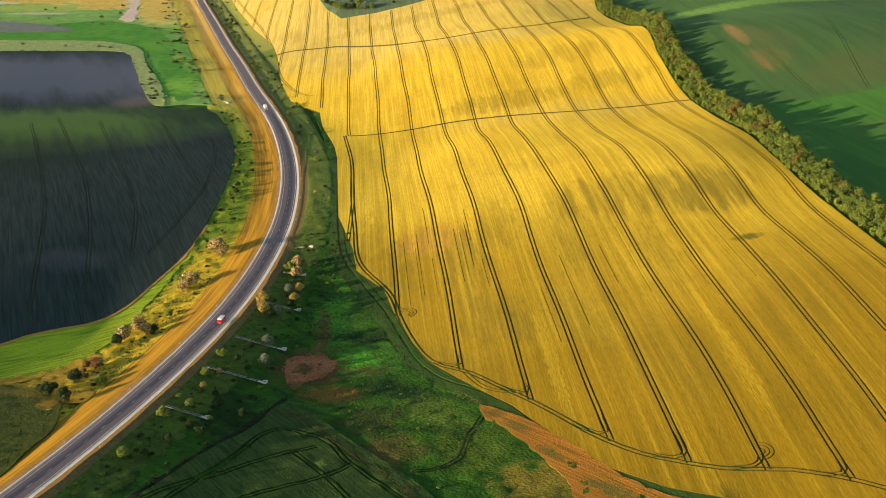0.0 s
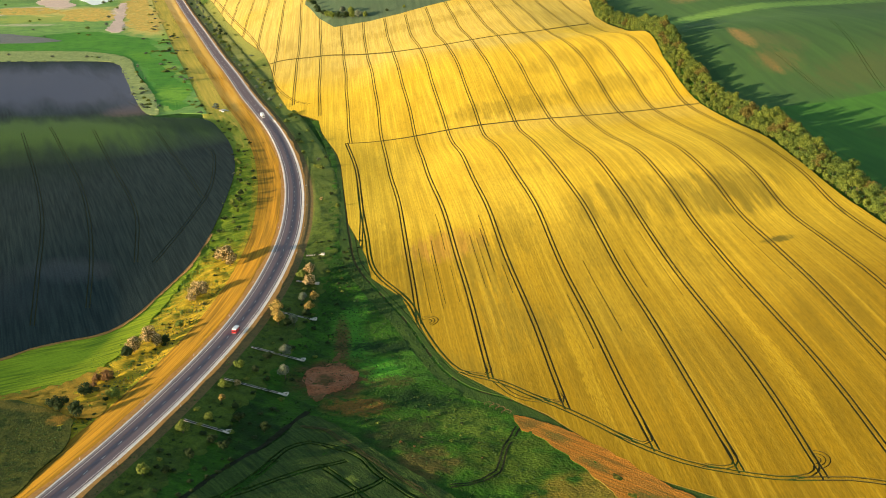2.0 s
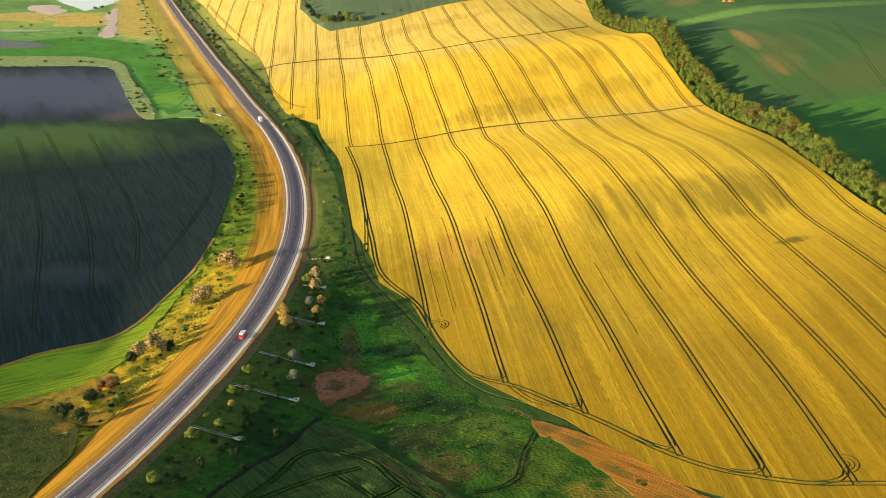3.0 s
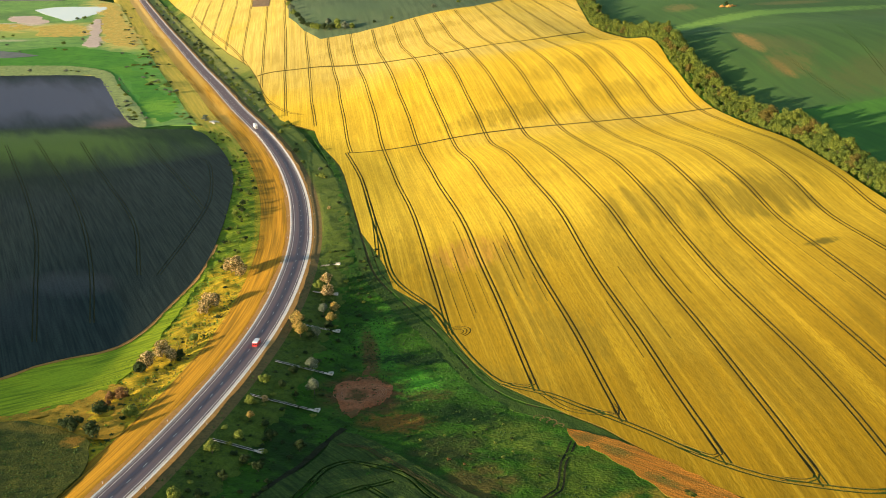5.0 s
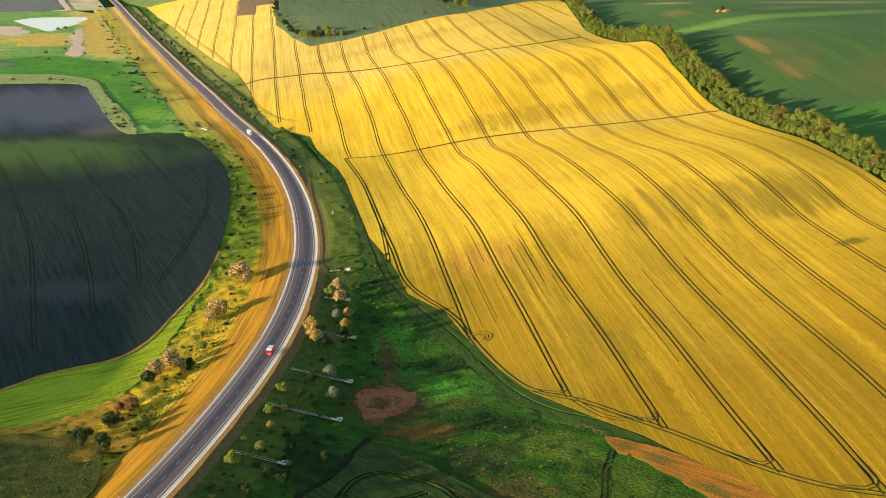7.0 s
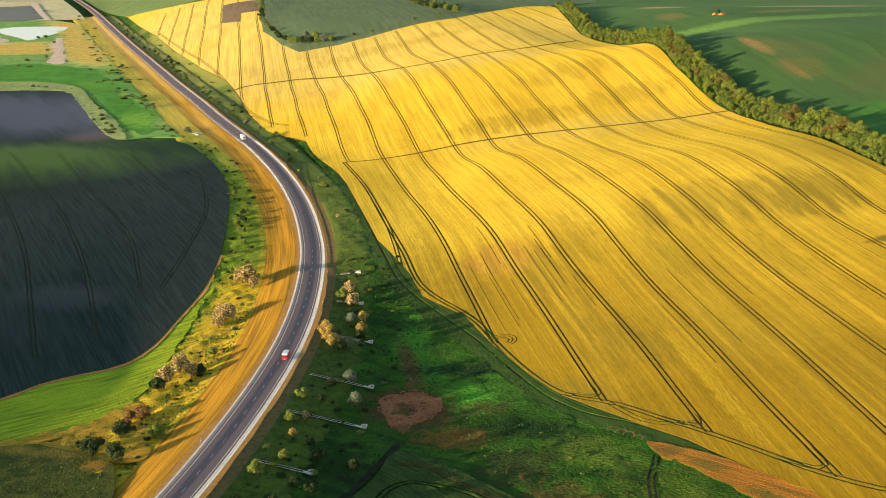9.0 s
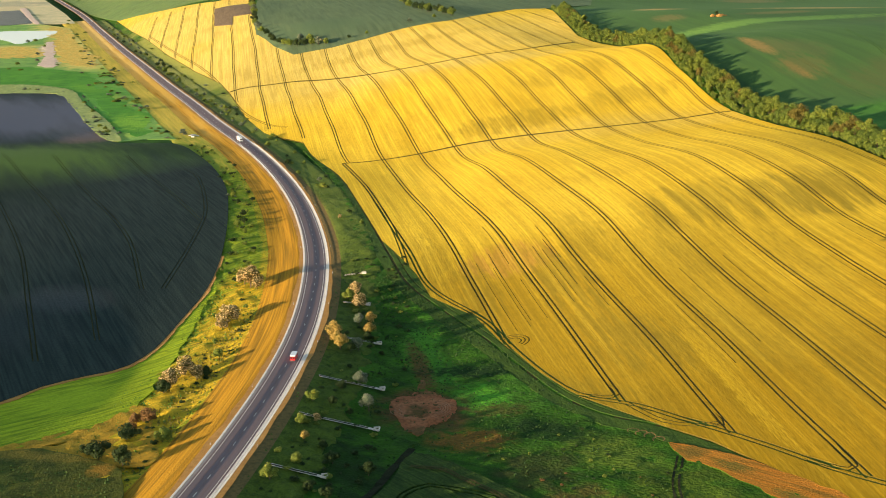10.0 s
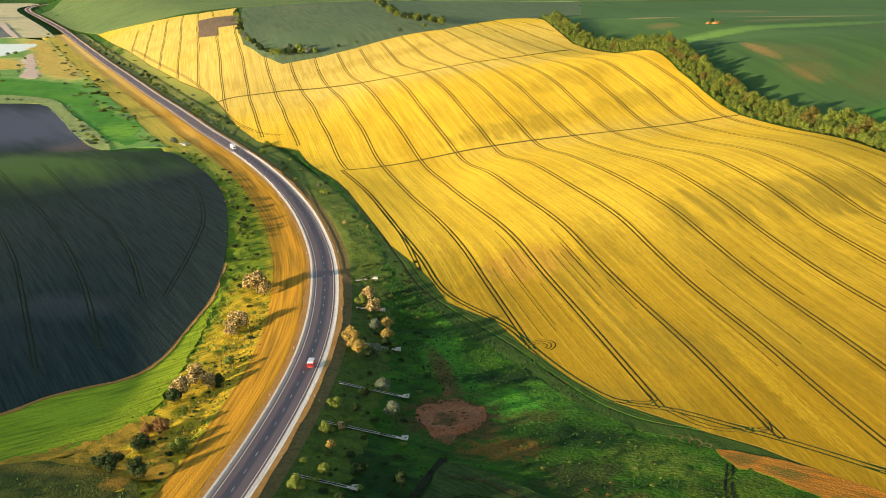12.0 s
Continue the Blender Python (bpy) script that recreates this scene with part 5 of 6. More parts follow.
EAST = [("yellow", -91, 558.8, 1.4), ("yellow", -88.7, 544.8, 1.5), ("yellow", -90, 552, 1.1), ("silver", -81.5, 547.4, 1.3), ("cream", -80.1, 619, 1.2), ("cream", -79.1, 603, 1.2), ("yellow", -75.1, 583, 1.1), ("silver", -80.1, 578, 1.2), ("yellow", -76.1, 568.5, 1.1), ("dark", -77, 561, 1.4), ("dark", -84.5, 545, 1.4),
        ("lime", -84.1, 611, 1.2), ("silver", -82.1, 512.4, 1.15), ("silver", -79.8, 491.4, 1.35), ("lime", -99.4, 492, 1.0), ("lime", -102.9, 472, 1.0), ("cream", -97.9, 475.7, 0.6), ("yellow", -102.1, 459.8, 0.8), ("lime", -104, 443.3, 0.9), ("lime", -112, 430.9, 1.2), ("dark", -89.1, 505.8, 1.3), ("dark", -92.4, 491.2, 1.3),
        ("dark", -93.1, 446.5, 1.5), ("dark", -82.2, 439, 1.6), ("cream", -84.7, 756.7, 1.3), ("lime", -72.8, 736.4, 1.3), ("dark", -96.1, 455.7, 1.1), ("dark", -86.9, 484.6, 1.0), ("dark", -100.1, 426.2, 1.3), ("dark", -106.1, 412.5, 1.4), ("dark", -95.2, 421.7, 1.4), ("dark", -112, 400.1, 1.3), ("lime", -119.9, 397.6, 1.1), ("dark", -471.9, 2414.1, 3.6), ("dark", -418.3, 2168.6, 3.0), ("lime", -373.7, 2019.3, 2.6), ("dark", -335.6, 1866.9, 3.0), ("lime", -301.8, 1751.5, 2.6), ("dark", -260.2, 1583.1, 2.8), ("dark", -239.2, 1473.6, 2.6),
        ("dark", -217.3, 1409.9, 2.6), ("lime", -201.2, 1325.4, 2.4), ("dark", -193.3, 1333.8, 2.4), ("dark", -174.6, 1234.3, 2.4), ("dark", -160.3, 1164.6, 2.2), ("dark", -151, 1094.7, 2.0)]
# Far dark bushes take paler leaf kinds, so leaf colour stands in for haze.
for k, (key, x, y, size) in enumerate(WEST + EAST):
    N.plant(("lime", "silver", "dark")[k % 3] if key in ("cream", "rust", "yellow") and y > 900 else "silver" if key == "dark" and y > 1000 and k % 3 == 0 else "lime" if key == "dark" and y > 720 and k % 3 == 1 else "lime" if key == "dark" and (y > 1400 or y > 1000 and k % 2) else key, k, x, y, size * (1.5 if key == "cream" and y < 700 else 0.8 if key == "dark" and x > -130 and y < 800 else 1.25 if y < 700 else 0.6 if y < 1000 else 0.58), k * 67.0, tall=1.0 if y < 900 else 0.4)
for k in range(190):      # dark scrub in the shade of the bank
    i = int(rng.integers(16, 76))
    p = beside(ROAD, rng.uniform(14, 44))[i]
    N.plant(("dark", "dark", "lime", "dark")[k % 4], k, p[0], p[1], rng.uniform(0.22, 0.8), k * 43.0, tall=0.62)
for k in range(150):      # scrub along the road's far east verge
    i = int(rng.integers(95, 420))
    p = beside(ROAD, rng.uniform(13, 30))[i]
    if not within(np.array(FIELD_WEST + [(253.1, 2093.7), (300, 300)]), np.array([p]))[0]:
        N.plant((("dark", "lime", "lime", "dark", "silver") if i < 160 else ("lime", "silver", "lime", "dark", "silver"))[k % 5], k, p[0], p[1], rng.uniform(0.5, 1.25) * (1 + i / 900), k * 41.0, tall=0.8)
for k in range(20):      # thickets on the wet pasture beside the road
    i = int(rng.integers(155, 330))
    c = beside(ROAD, -rng.uniform(34, 62) - (i - 155) * 0.06)[i]
    for j in range(int(rng.integers(2, 5))):
        N.plant(("lime", "silver", "lime", "silver", "dark", "lime")[(k + j * 2) % 6], k + j, c[0] + rng.normal(0, 4.5), c[1] + rng.normal(0, 7), rng.uniform(0.8, 1.9), k * 29.0 + j * 80, tall=0.45)
for k in range(40):      # reeds and bushes along the edge of the tilled field
    f = rng.uniform(0, 1)
    x, y = np.interp(f, [0, 0.3, 0.6, 0.75, 1], [-262, -300, -345, -400, -640]), np.interp(f, [0, 0.3, 0.6, 0.75, 1], [1095, 1210, 1370, 1430, 1445])
    N.plant(("silver", "lime", "silver")[k % 3], k, x + rng.normal(0, 5), y + rng.normal(0, 8), rng.uniform(0.5, 1.4), k * 37.0, tall=0.7)
for k in range(16):      # bushes round the pond and on the dry ground
    x, y = rng.uniform(-760, -470), rng.uniform(1600, 2080)
    N.plant(("lime", "lime", "silver")[k % 3], k, x, y, rng.uniform(1.0, 2.2), k * 47.0, tall=0.7)
for k in range(40):      # low clumps scattered over the valley meadow
    x, y = rng.normal(-12, 16), rng.normal(428, 20)
    if x < np.interp(y, [380, 420, 450, 480], [38, 20, 2, -14]) and x > np.interp(y, [380, 420, 450], [0, -30, -52]):
        N.plant(("lime", "dark", "dark", "lime", "rust")[k % 5], k, x, y, rng.uniform(0.18, 0.5), k * 71.0, tall=0.6)
for k in range(26):      # low scrub in the ditch beside the mown strip
    i = int(rng.integers(14, 75))
    p = beside(ROAD, -rng.uniform(25.2, 28.5))[i]
    N.plant(("dark", "lime", "dark")[k % 3], k, p[0], p[1], rng.uniform(0.22, 0.5), k * 61.0, tall=0.5)
for k in range(24):      # scrub in the rough western verge
    i = int(rng.integers(12, 150))
    p = beside(ROAD, -rng.uniform(27, 46))[i]
    N.plant(("dark", "lime", "dark", "rust")[k % 4] if i < 60 else ("dark", "lime", "silver", "lime")[k % 4], k, p[0], p[1], rng.uniform(0.4, 0.9), k * 53.0, tall=0.8)
for k in range(54):      # low bushes whose long shadows cross the golden grass
    i = int(rng.integers(15, 56))
    p = beside(ROAD, -rng.uniform(27, 47))[i]
    N.plant(("dark", "lime", "dark")[k % 3], k, p[0], p[1], rng.uniform(0.25, 0.6), k * 59.0, tall=0.6)
for k in range(64):      # dark bushes between the tilled field and the verge
    y = rng.uniform(660, 1040)
    x = np.interp(y, [q[1] for q in DARK_EAST[8:15]], [q[0] for q in DARK_EAST[8:15]]) + rng.uniform(3, 17)
    N.plant(("dark", "lime")[k % 2], k, x, y, rng.uniform(0.35, 1.0), k * 73.0, tall=0.7)
for k, (x, y, size) in enumerate([(-126.6, 1481.7, 2.6), (-118.5, 1472.6, 2.8), (-110.5, 1469.6, 2.6), (-101.4, 1463.5, 2.8), (-94.3, 1459.5, 2.6), (-86.3, 1455.4, 2.2), (-139.3, 1505.7, 2.2), (-146.1, 1521.1, 2.4), (-133.5, 1493.2, 2.4), (-115.5, 1492.3, 2.6), (-103.5, 1484.7, 2.4),
                                  (-149.8, 1541.3, 2.2), (-157.5, 1571.9, 2.4), (-164.5, 1602.3, 2.4), (-170.8, 1647.8, 2.6), (-176, 1690.6, 2.6), (-179.2, 1732.5, 2.6), (-181.1, 1781.3, 2.8), (-183.8, 1826.9, 2.8), (-186.3, 1869.6, 3.0), (-191.2, 1934.8, 3.2), (-194.5, 2009.8, 3.2), (-60, 1462.9, 1.2), (-39.7, 1467.9, 1.2), (11.8, 1498.8, 1.6), (43.4, 1522.2, 1.4)]):
    N.plant(("lime", "dark", "dark", "lime", "silver")[k % 5], k, x, y, size, k * 77.0)
for k in range(34):      # far hedge on the hill top
    f = k / 33
    x, y = (66 + (28 - 66) * min(1, f * 3), 1527 + (1670 - 1527) * min(1, f * 3)) if f < 1 / 3 else (28.5, 1670 + (f - 1 / 3) * 1.5 * 640)
    N.plant("dark" if k % 3 else "lime", k, x + rng.uniform(-4, 4), y, rng.uniform(2.2, 3.2), k * 31.0, z=float(land(x, y)[0]))


def tufts(name, n, where, size, mat, label, lift=0.0):
    """Grass tussocks, far too many to count, as one mesh."""
    r = np.random.default_rng(len(label))
    x, y = where(r, n)
    n = len(x)
    z = banked(x, y) + lift
    h = r.uniform(0.35, 1.0, n) * size
    verts, faces = [], []
    for a in range(5):
        ang = r.uniform(0, 2 * math.pi, n)
        w = r.uniform(0.4, 0.9, n) * size
        verts.append(np.c_[x + np.cos(ang) * w, y + np.sin(ang) * w, z - 0.1])
    verts.append(np.c_[x + r.normal(0, 0.2, n), y + r.normal(0, 0.2, n), z + h])
    i = np.arange(n)
    for a, b in ((0, 1), (2, 3), (4, 0), (1, 2), (3, 4)):
        faces.append(np.c_[i + a * n, i + b * n, i + 5 * n])
    return tagged(new(name, mesh_of(name, np.vstack(verts), np.vstack(faces), mat)), label, "grass", kind="stuff")


def along_road(i0, i1, d0, d1):
    def where(r, n):
        i = (i0 + (i1 - i0) * r.uniform(0, 1, n) ** 1.3).astype(int)
        p = ROAD[i] + sides(ROAD)[i] * r.uniform(d0, d1, n)[:, None] + r.uniform(-3, 3, (n, 2))
        return p[:, 0], p[:, 1]
    return where


def valley(r, n):
    y = r.uniform(365, 640, n)
    w = np.interp(y, [360, 440, 520, 600, 640], [40, 6, -16, -46, -60])
    x = np.interp(y, ROAD[:, 1], ROAD[:, 0]) + 30 + r.uniform(0, 1, n) * (w - np.interp(y, ROAD[:, 1], ROAD[:, 0]) - 32)
    ok = ~((x < 0) & (y < 450) & (np.abs(x + 60) < 60 - (y - 370) * 0.6))
    return x[ok], y[ok]


tufts("verge_tussocks", 1800, along_road(10, 66, -46, -25.5), 0.9, L_TUFT_DRY, "dry golden grass tussocks on the rough verge")
def scrubland(r, n):
    x, y = r.uniform(-245, -155, n), r.uniform(350, 456, n)
    ok = x < np.interp(y, [350, 405, 424, 441, 456], [-178, -160, -157, -159, -190])
    return x[ok], y[ok]


tufts("rough_tussocks", 800, along_road(8, 110, -50, -25.5), 0.95, L_FRESH, "lush green grass tussocks between golden grass on the verge")
tufts("meadow_tussocks", 700, along_road(30, 74, -57, -44), 0.9, L_FRESH, "fresh green grass tussocks along the cut meadow")
tufts("scrub_tussocks", 2400, scrubland, 0.75, L_TUFT, "green grass tussocks on the scrubby meadow", 0.9)
tufts("ditch_tussocks", 1500, along_road(4, 330, -26.5, -24), 0.5, L_TUFT, "green grass tussocks on the rough verge of the road")
tufts("bank_tussocks", 3600, along_road(4, 330, 11, 30), 0.65, L_TUFT, "dark green grass tussocks on the road bank")
tufts("valley_tussocks", 2600, valley, 0.62, L_MOSS, "green tussocks across the valley meadow floor")


# ---- vehicles and small things by the road ----
def box_mesh(name, size, mat, bevel=0.05, taper=1.0, top_shift=0.0):
    """A bevelled box standing on z = 0; taper narrows its top along y."""
    bm = bmesh.new()
    bmesh.ops.create_cube(bm, size=1.0)
    for v in bm.verts:
        top = v.co.z > 0
        v.co = Vector((v.co.x * size[0], v.co.y * size[1] * (taper if top else 1) + (top_shift if top else 0), (v.co.z + 0.5) * size[2]))
    bmesh.ops.bevel(bm, geom=bm.edges[:], offset=bevel, segments=2, affect="EDGES", profile=0.6)
    me = bpy.data.meshes.new(name)
    bm.to_mesh(me)
    bm.free()
    me.materials.append(mat)
    return me


def ring_mesh(name, outer, inner, width, mat, seg=18):
    """A wheel's ring or disc about the x axis."""
    bm = bmesh.new()
    rows = []
    for x, r in ((-width / 2, inner), (-width / 2, outer * 0.94), (-width / 4, outer), (width / 4, outer), (width / 2, outer * 0.94), (width / 2, inner)):
        rows.append([bm.verts.new((x, r * math.cos(a), r * math.sin(a))) for a in np.linspace(0, 2 * math.pi, seg, endpoint=False)])
    for a, b in zip(rows, rows[1:]):
        for k in range(seg):
            bm.faces.new((a[k], a[(k + 1) % seg], b[(k + 1) % seg], b[k]))
    bm.faces.new(rows[0])
    bm.faces.new(rows[-1][::-1])
    me = bpy.data.meshes.new(name)
    bm.to_mesh(me)
    bm.free()
    me.materials.append(mat)
    return me


def wheels(root, half, axles, r):
    tyre, rim = ring_mesh("tyre", r, r * 0.58, 0.28, M_RUBBER), ring_mesh("rim", r * 0.6, r * 0.12, 0.30, M_STEEL)
    for y in axles:
        for x in (-half, half):
            w = part("wheel", None, root, "", pose(x, y, r))
            part("tyre", tyre, w)
            part("rim", rim, w, "steel rim")


def lorry():
    """A white box lorry; its front looks along +y."""
    root = new("lorry")
    part("chassis", box_mesh("chassis", (1.0, 10.6, 0.35), M_GREY), root, "dark chassis frame", pose(0, 0, 0.6))
    part("cargo_box", box_mesh("cargo_box", (2.5, 7.8, 2.7), M_WHITE, 0.06), root, "white cargo box", pose(0, -1.5, 1.0))
    cab = part("cab", box_mesh("cab", (2.4, 2.1, 2.3), M_WHITE, 0.16, 0.86, -0.12), root, "", pose(0, 4.2, 0.55))
    part("windscreen", box_mesh("windscreen", (2.05, 0.06, 0.85), M_GLASSY, 0.02), cab, "dark windscreen", pose(0, 0.97, 1.15, 6))
    for x in (-1.19, 1.19):
        part("side_window", box_mesh("side_window", (0.05, 1.0, 0.7), M_GLASSY, 0.02), cab, "dark side window", pose(x, 0.1, 1.25))
        part("mirror", box_mesh("mirror", (0.18, 0.12, 0.42), M_GREY, 0.03), cab, "", pose(x * 1.13, 0.85, 1.3))
    part("bumper", box_mesh("bumper", (2.4, 0.25, 0.45), M_GREY, 0.06), root, "grey front bumper", pose(0, 5.25, 0.4))
    for x in (-0.9, 0.9):
        part("headlamp", box_mesh("headlamp", (0.36, 0.08, 0.2), M_LAMP, 0.03), root, "", pose(x, 5.33, 0.78))
        part("tail_lamp", box_mesh("tail_lamp", (0.3, 0.06, 0.16), M_TAIL, 0.02), root, "", pose(x, -5.42, 0.8))
    part("roof_fairing", box_mesh("roof_fairing", (2.1, 1.3, 0.5), M_WHITE, 0.14, 0.6, -0.2), root, "", pose(0, 3.9, 2.8))
    wheels(root, 1.08, (4.1, -2.4, -3.7), 0.5)
    return tagged(root, "white box lorry with a dark windscreen driving on the road", "lorry")


def van():
    """A red delivery van with a white roof; its front looks along +y."""
    root = new("van")
    part("body", box_mesh("body", (2.1, 5.6, 1.75), M_RED, 0.12), root, "red body", pose(0, -0.3, 0.4))
    part("bonnet", box_mesh("bonnet", (2.0, 1.1, 0.85), M_RED, 0.14, 0.75, -0.12), root, "", pose(0, 2.75, 0.4))
    part("roof", box_mesh("roof", (2.12, 5.0, 0.55), M_WHITE, 0.14, 0.94), root, "white raised roof", pose(0, -0.5, 2.13))
    part("windscreen", box_mesh("windscreen", (1.8, 0.08, 0.75), M_GLASSY, 0.02), root, "dark windscreen", pose(0, 2.42, 1.3, 14))
    for x in (-0.5, 0.5):
        part("rear_door", box_mesh("rear_door", (0.96, 0.05, 1.55), M_RED, 0.03), root, "", pose(x, -3.12, 0.5))
        part("rear_window", box_mesh("rear_window", (0.7, 0.04, 0.55), M_GLASSY, 0.02), root, "dark rear window", pose(x, -3.16, 1.35))
    for x in (-1.05, 1.05):
        part("side_window", box_mesh("side_window", (0.05, 1.1, 0.6), M_GLASSY, 0.02), root, "dark side window", pose(x, 1.6, 1.35))
        part("mirror", box_mesh("mirror", (0.2, 0.12, 0.3), M_GREY, 0.03), root, "", pose(x * 1.1, 2.2, 1.25))
        part("tail_lamp", box_mesh("tail_lamp", (0.14, 0.06, 0.5), M_TAIL, 0.02), root, "", pose(x * 0.93, -3.13, 0.8))
        part("headlamp", box_mesh("headlamp", (0.34, 0.08, 0.2), M_LAMP, 0.03), root, "", pose(x * 0.75, 3.25, 0.75))
    part("bumper", box_mesh("bumper", (2.1, 0.2, 0.3), M_GREY, 0.05), root, "grey rear bumper", pose(0, -3.2, 0.35))
    part("number_plate", box_mesh("number_plate", (0.5, 0.03, 0.11), M_WHITE, 0.01), root, "plain white plate", pose(0, -3.32, 0.45))
    wheels(root, 0.95, (1.9, -1.9), 0.36)
    return tagged(root, "red delivery van with a white roof driving on the road", "van")


def on_road(ob, y, d, towards):
    """Stand a vehicle on the road at a northing, d metres from the middle, facing along the road or towards the start."""
    i = int(np.abs(ROAD[:, 1] - y).argmin())
    t = ROAD[i + 1] - ROAD[i - 1]
    p = beside(ROAD, d)[i]
    ob.matrix_basis = pose(p[0], p[1], 0.0, 0, 0, math.degrees(math.atan2(-t[0], t[1])) + (180 if towards else 0))


on_road(lorry(), 1045, -1.9, True)
on_road(van(), 530, 1.9, False)


def chute(y, foot_gap):
    """A concrete drainage chute from the shoulder down the bank, with a flared outlet."""
    i = int(np.abs(ROAD[:, 1] - y).argmin())
    a, n = ROAD[i], sides(ROAD)[i]
    ds = np.linspace(14.0, foot_gap - 1.9, 14)
    c = a + n * ds[:, None]
    z = np.linspace(ground_at(*c[0]), ground_at(*c[-1]), 14) + 0.55
    t = np.array([n[1], -n[0]])
    root = new("drainage_chute")
    prof = ((-0.64, 0.0), (-0.64, 0.13), (-0.50, 0.13), (-0.47, 0.02), (0.47, 0.02), (0.50, 0.13), (0.64, 0.13), (0.64, 0.0))
    verts = [(p[0] + t[0] * w, p[1] + t[1] * w, h + q) for p, h in zip(c, z) for w, q in prof]
    k = len(prof)
    faces = [(s * k + j, s * k + j + 1, s * k + k + j + 1, s * k + k + j) for s in range(len(c) - 1) for j in range(k - 1)]
    faces += [tuple(range(k)), tuple(range((len(c) - 1) * k, len(c) * k))[::-1]]
    part("channel", mesh_of("channel", verts, faces, M_CONCRETE), root)
    # A dark-coloured strip on the channel floor, between the pale rims.
    bed = [(p[0] + t[0] * w, p[1] + t[1] * w, h + q) for p, h in zip(c[:-1], z) for w, q in ((-0.485, 0.0), (-0.485, 0.08), (0.485, 0.08), (0.485, 0.0))]
    part("silt", mesh_of("silt", bed, [(s * 4 + j, s * 4 + j + 1, s * 4 + j + 5, s * 4 + j + 4) for s in range(len(c) - 2) for j in range(3)], M_MUD), root, "dark strip on the floor of the chute")
    e, h = c[-1], z[-1]
    turn = math.degrees(math.atan2(n[1], n[0]))
    bm = bmesh.new()
    for x0, x1, y0, y1, zz in ((0.0, 1.9, -1.25, 1.25, 0.14),):
        lo = [bm.verts.new(v) for v in ((x0, y0 * 0.5, -0.2), (x1, y0, -0.2), (x1, y1, -0.2), (x0, y1 * 0.5, -0.2))]
        hi = [bm.verts.new((v.co.x, v.co.y, zz)) for v in lo]
        bm.faces.new(hi)
        for j in range(4):
            bm.faces.new((lo[j], lo[(j + 1) % 4], hi[(j + 1) % 4], hi[j]))
    me = bpy.data.meshes.new("apron")
    bm.to_mesh(me)
    bm.free()
    me.materials.append(M_STUBBLE)
    part("apron", me, root, "flared apron of a dark colour", pose(e[0], e[1], h, 0, 0, turn))
    for s in (-1, 1):
        part("wing_wall", box_mesh("wing_wall", (2.1, 0.3, 0.75), M_CONCRETE, 0.03), root, "", pose(e[0] + n[0] * 0.95 + t[0] * s * 0.95, e[1] + n[1] * 0.95 + t[1] * s * 0.95, h - 0.1, 0, 0, turn - s * 18))
    part("end_sill", box_mesh("end_sill", (0.3, 2.7, 0.6), M_CONCRETE, 0.03), root, "", pose(e[0] + n[0] * 1.95, e[1] + n[1] * 1.95, h - 0.1, 0, 0, turn))
    return tagged(root, "pale concrete drainage chute down the grassy bank", "drain", "drainage chutes")


for y, gap in ((443.3, 32.9), (482.4, 41.6), (516.8, 38.3), (561.3, 32.6), (606, 26), (648, 24)):
    chute(y, gap)


def guard_rail(d, i0, i1):
    """A steel beam on posts along the road."""
    root = new("guard_rail")
    line = beside(ROAD, d)[i0:i1]
    n = sides(ROAD)[i0:i1]
    face = -1 if d > 0 else 1
    prof = ((0.0, 0.42), (0.08, 0.48), (0.0, 0.56), (0.08, 0.64), (0.0, 0.72), (-0.03, 0.72), (-0.03, 0.42))
    verts = [(p[0] + m[0] * w * face, p[1] + m[1] * w * face, h) for p, m in zip(line, n) for w, h in prof]
    k = len(prof)
    faces = [(s * k + j, s * k + (j + 1) % k, s * k + k + (j + 1) % k, s * k + k + j) for s in range(len(line) - 1) for j in range(k)]
    part("beam", mesh_of("beam", verts, faces, M_STEEL), root)
    post_me = box_mesh("post", (0.12, 0.12, 0.85), M_STEEL, 0.015)
    for p, m in zip(line, n):
        part("post", post_me, root, "", pose(p[0] - m[0] * 0.1 * face, p[1] - m[1] * 0.1 * face, -0.15))
    return tagged(root, "galvanised steel guard rail on posts beside the road", "guard rail", "guard rails")


guard_rail(5.9, 8, 150)
guard_rail(-5.6, 8, 150)


def marker_post():
    root = new("marker_post")
    part("shaft", box_mesh("shaft", (0.14, 0.12, 1.15), M_WHITE, 0.02), root, "white plastic shaft")
    part("band", box_mesh("band", (0.15, 0.13, 0.22), M_GREY, 0.01), root, "black band", pose(0, 0, 0.82))
    return tagged(root, "white roadside marker post with a black band", "marker post", "marker posts")


first = marker_post()
k = 0
for i in range(12, 300, 10):
    for d in (-7.4, 8.0):
        p = beside(ROAD, d)[i]
        m = pose(p[0], p[1], -0.25)
        if k == 0:
            first.matrix_basis = m
        else:
            copy_thing(first, m)
        k += 1


def culvert(x, y, turn):
    """The concrete head of a culvert in the verge."""
    root = new("culvert_head")
    part("head_wall", box_mesh("head_wall", (6.0, 0.8, 1.6), M_CONCRETE, 0.06), root, "", pose(0, 0, 0))
    for s in (-1, 1):
        part("wing_wall", box_mesh("wing_wall", (0.6, 3.2, 1.2), M_CONCRETE, 0.06), root, "", pose(s * 3.0, -1.5, 0, 0, 0, s * 14))
    part("slab", box_mesh("slab", (6.4, 3.4, 0.4), M_CONCRETE, 0.06), root, "pale concrete slab", pose(0, 1.6, 1.3))
    root.matrix_basis = pose(x, y, ground_at(x, y) - 0.3, 0, 0, turn)
    return tagged(root, "pale concrete culvert head set in the verge", "culvert")


culvert(-199, 1085.7, 62)


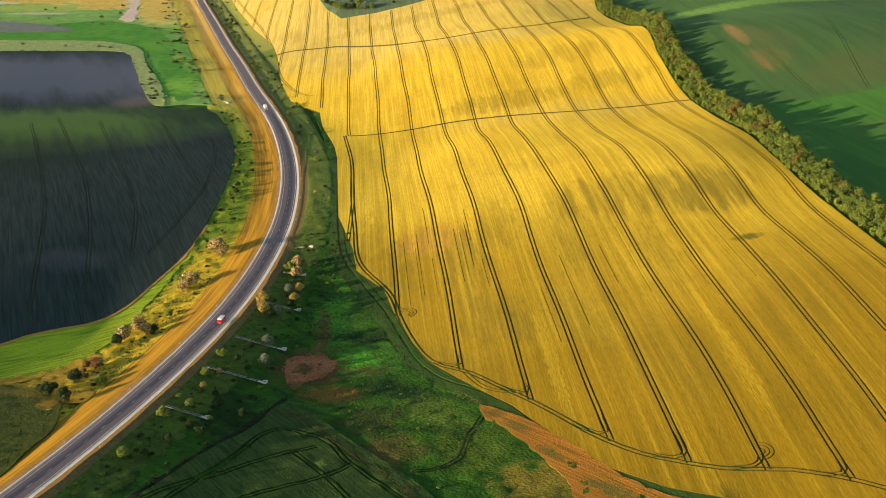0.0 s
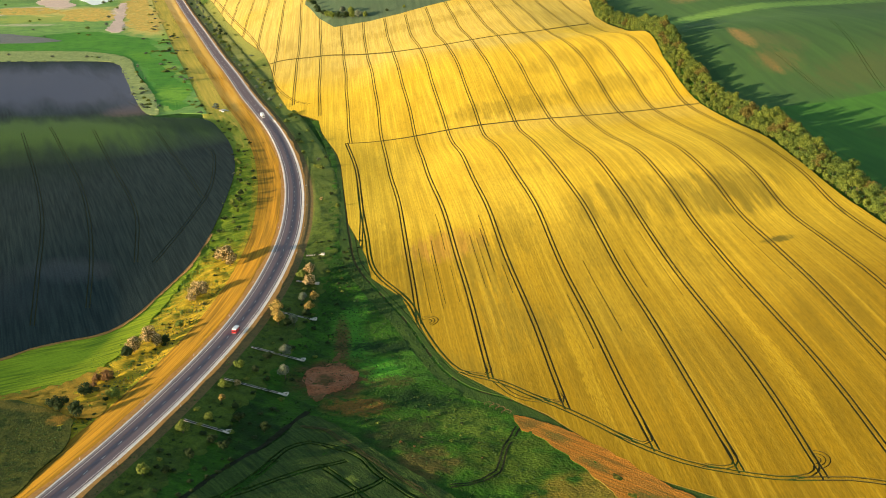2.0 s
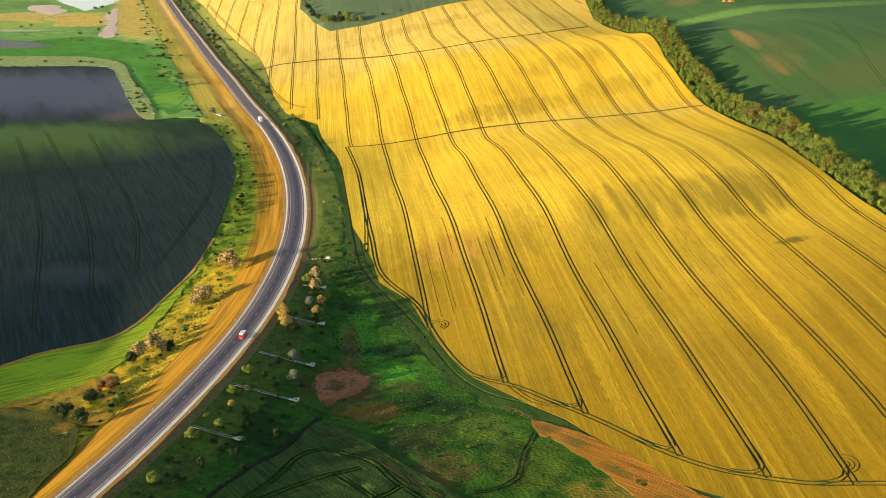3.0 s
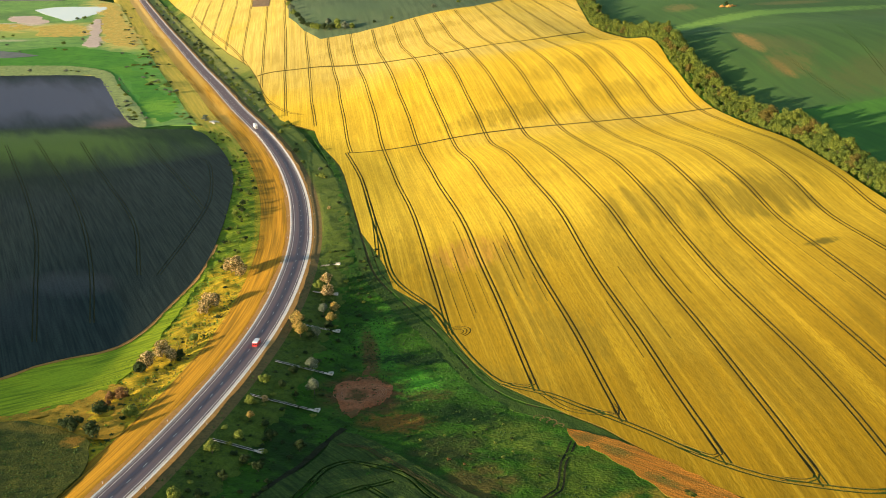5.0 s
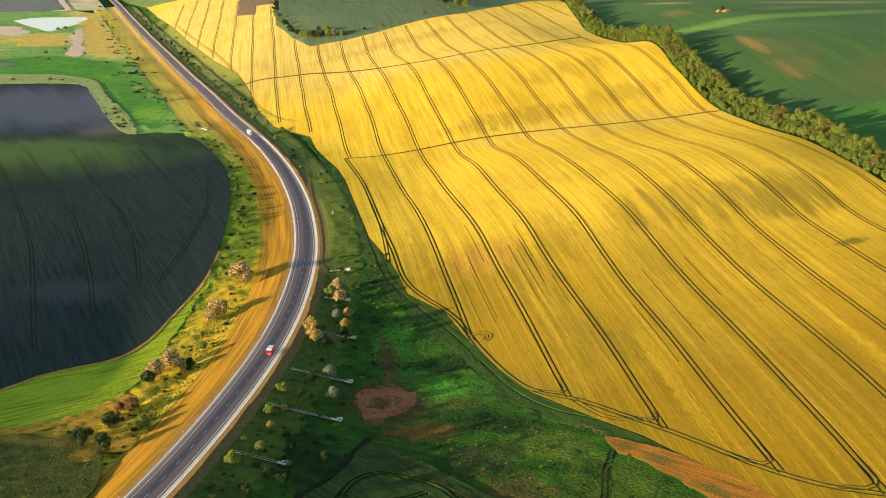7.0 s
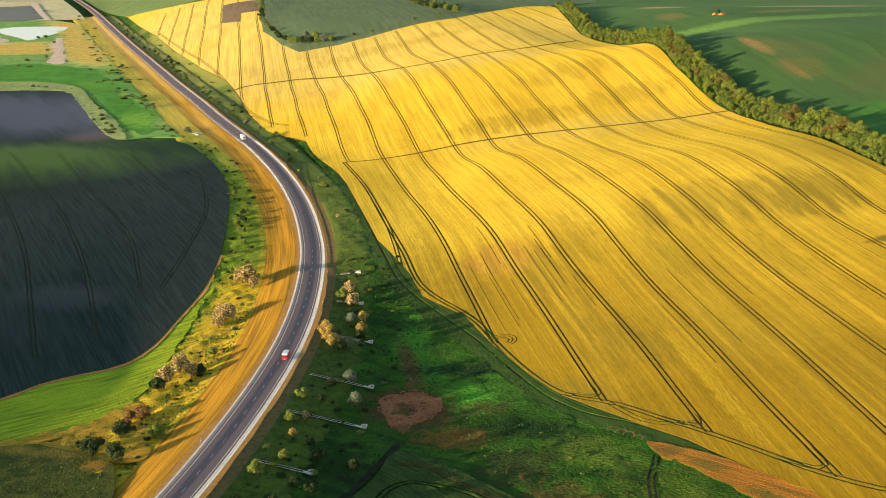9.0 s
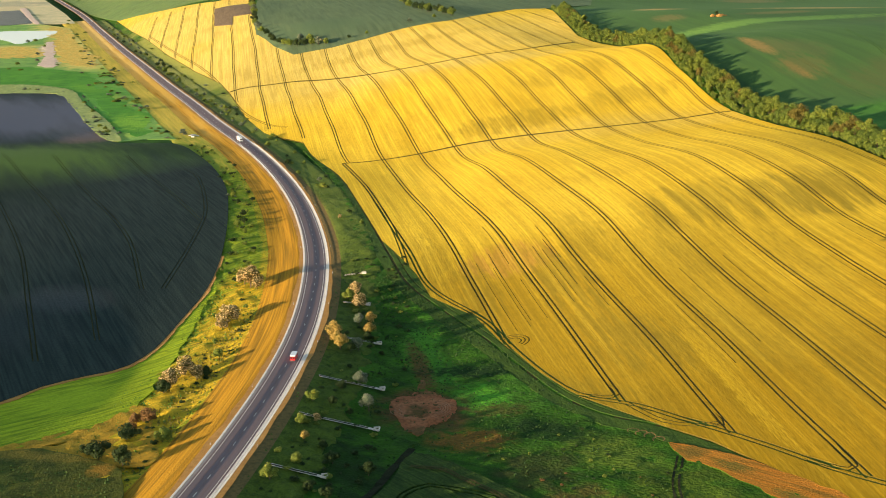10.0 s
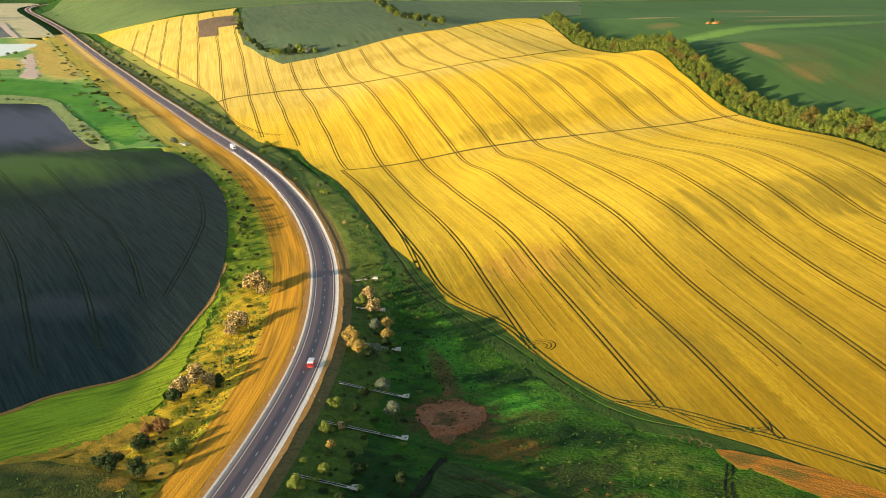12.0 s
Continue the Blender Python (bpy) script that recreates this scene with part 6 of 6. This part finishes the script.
def spoil_heap(x, y, turn):
    """A low heap of pale orange earth and clods dumped in the field."""
    r = np.random.default_rng(8)
    root = new("spoil_heap")
    for k in range(5):
        cx, cy, w, h = (k - 2) * 3.4 + r.uniform(-0.8, 0.8), r.uniform(-1.5, 1.5), r.uniform(2.6, 4.2), r.uniform(1.4, 2.8)
        verts, faces = [], []
        for j in range(7):
            f = j / 6
            for q in range(14):
                a = q * math.pi / 7
                rad = w * (1 - f ** 1.3) * r.uniform(0.85, 1.12) + 0.05
                verts.append((cx + rad * math.cos(a), cy + rad * 0.75 * math.sin(a), h * f ** 0.8 - 0.3 + r.uniform(-0.12, 0.12)))
        faces = [(j * 14 + q, j * 14 + (q + 1) % 14, j * 14 + 14 + (q + 1) % 14, j * 14 + 14 + q) for j in range(6) for q in range(14)]
        part("mound", mesh_of("mound", verts, faces + [tuple(range(84, 98))], M_DIRT), root)
    root.matrix_basis = pose(x, y, float(land(x, y)[0]) + 0.5, 0, 0, turn)
    return tagged(root, "low heap of pale orange earth in the green field", "earth heap")


spoil_heap(305.6, 1270.7, 15)
N.plant("dark", 1, 303.7, 1274.6, 1.4, 30.0, z=float(land(303.7, 1274.6)[0]) + 0.5)
for cx, cy in ((6, 455.6), (8, 453), (10.2, 450.4), (12.4, 447.8)):      # coiled ruts beside the bare strip
    lane("coiled_rut", turning(cx, cy, 1.9, -60, 200), 0.22, M_WORN, "pale coiled wheel rut in the grass", "track", 0.8)


# ---- painted dashes, each a piece of the road ----
def dashes():
    s = np.r_[0, np.cumsum(np.linalg.norm(np.diff(ROAD, axis=0), axis=1))]
    me = box_mesh("dash", (0.2, 3.0, 0.012), M_PAINT, 0.003)
    for a in np.arange(6, 2300, 12.0):
        x, y = np.interp(a, s, ROAD[:, 0]), np.interp(a, s, ROAD[:, 1])
        x1, y1 = np.interp(a + 3, s, ROAD[:, 0]), np.interp(a + 3, s, ROAD[:, 1])
        part("dash", me, road, "", pose(x, y, 0.004, 0, 0, math.degrees(math.atan2(-(x1 - x), y1 - y))))


dashes()
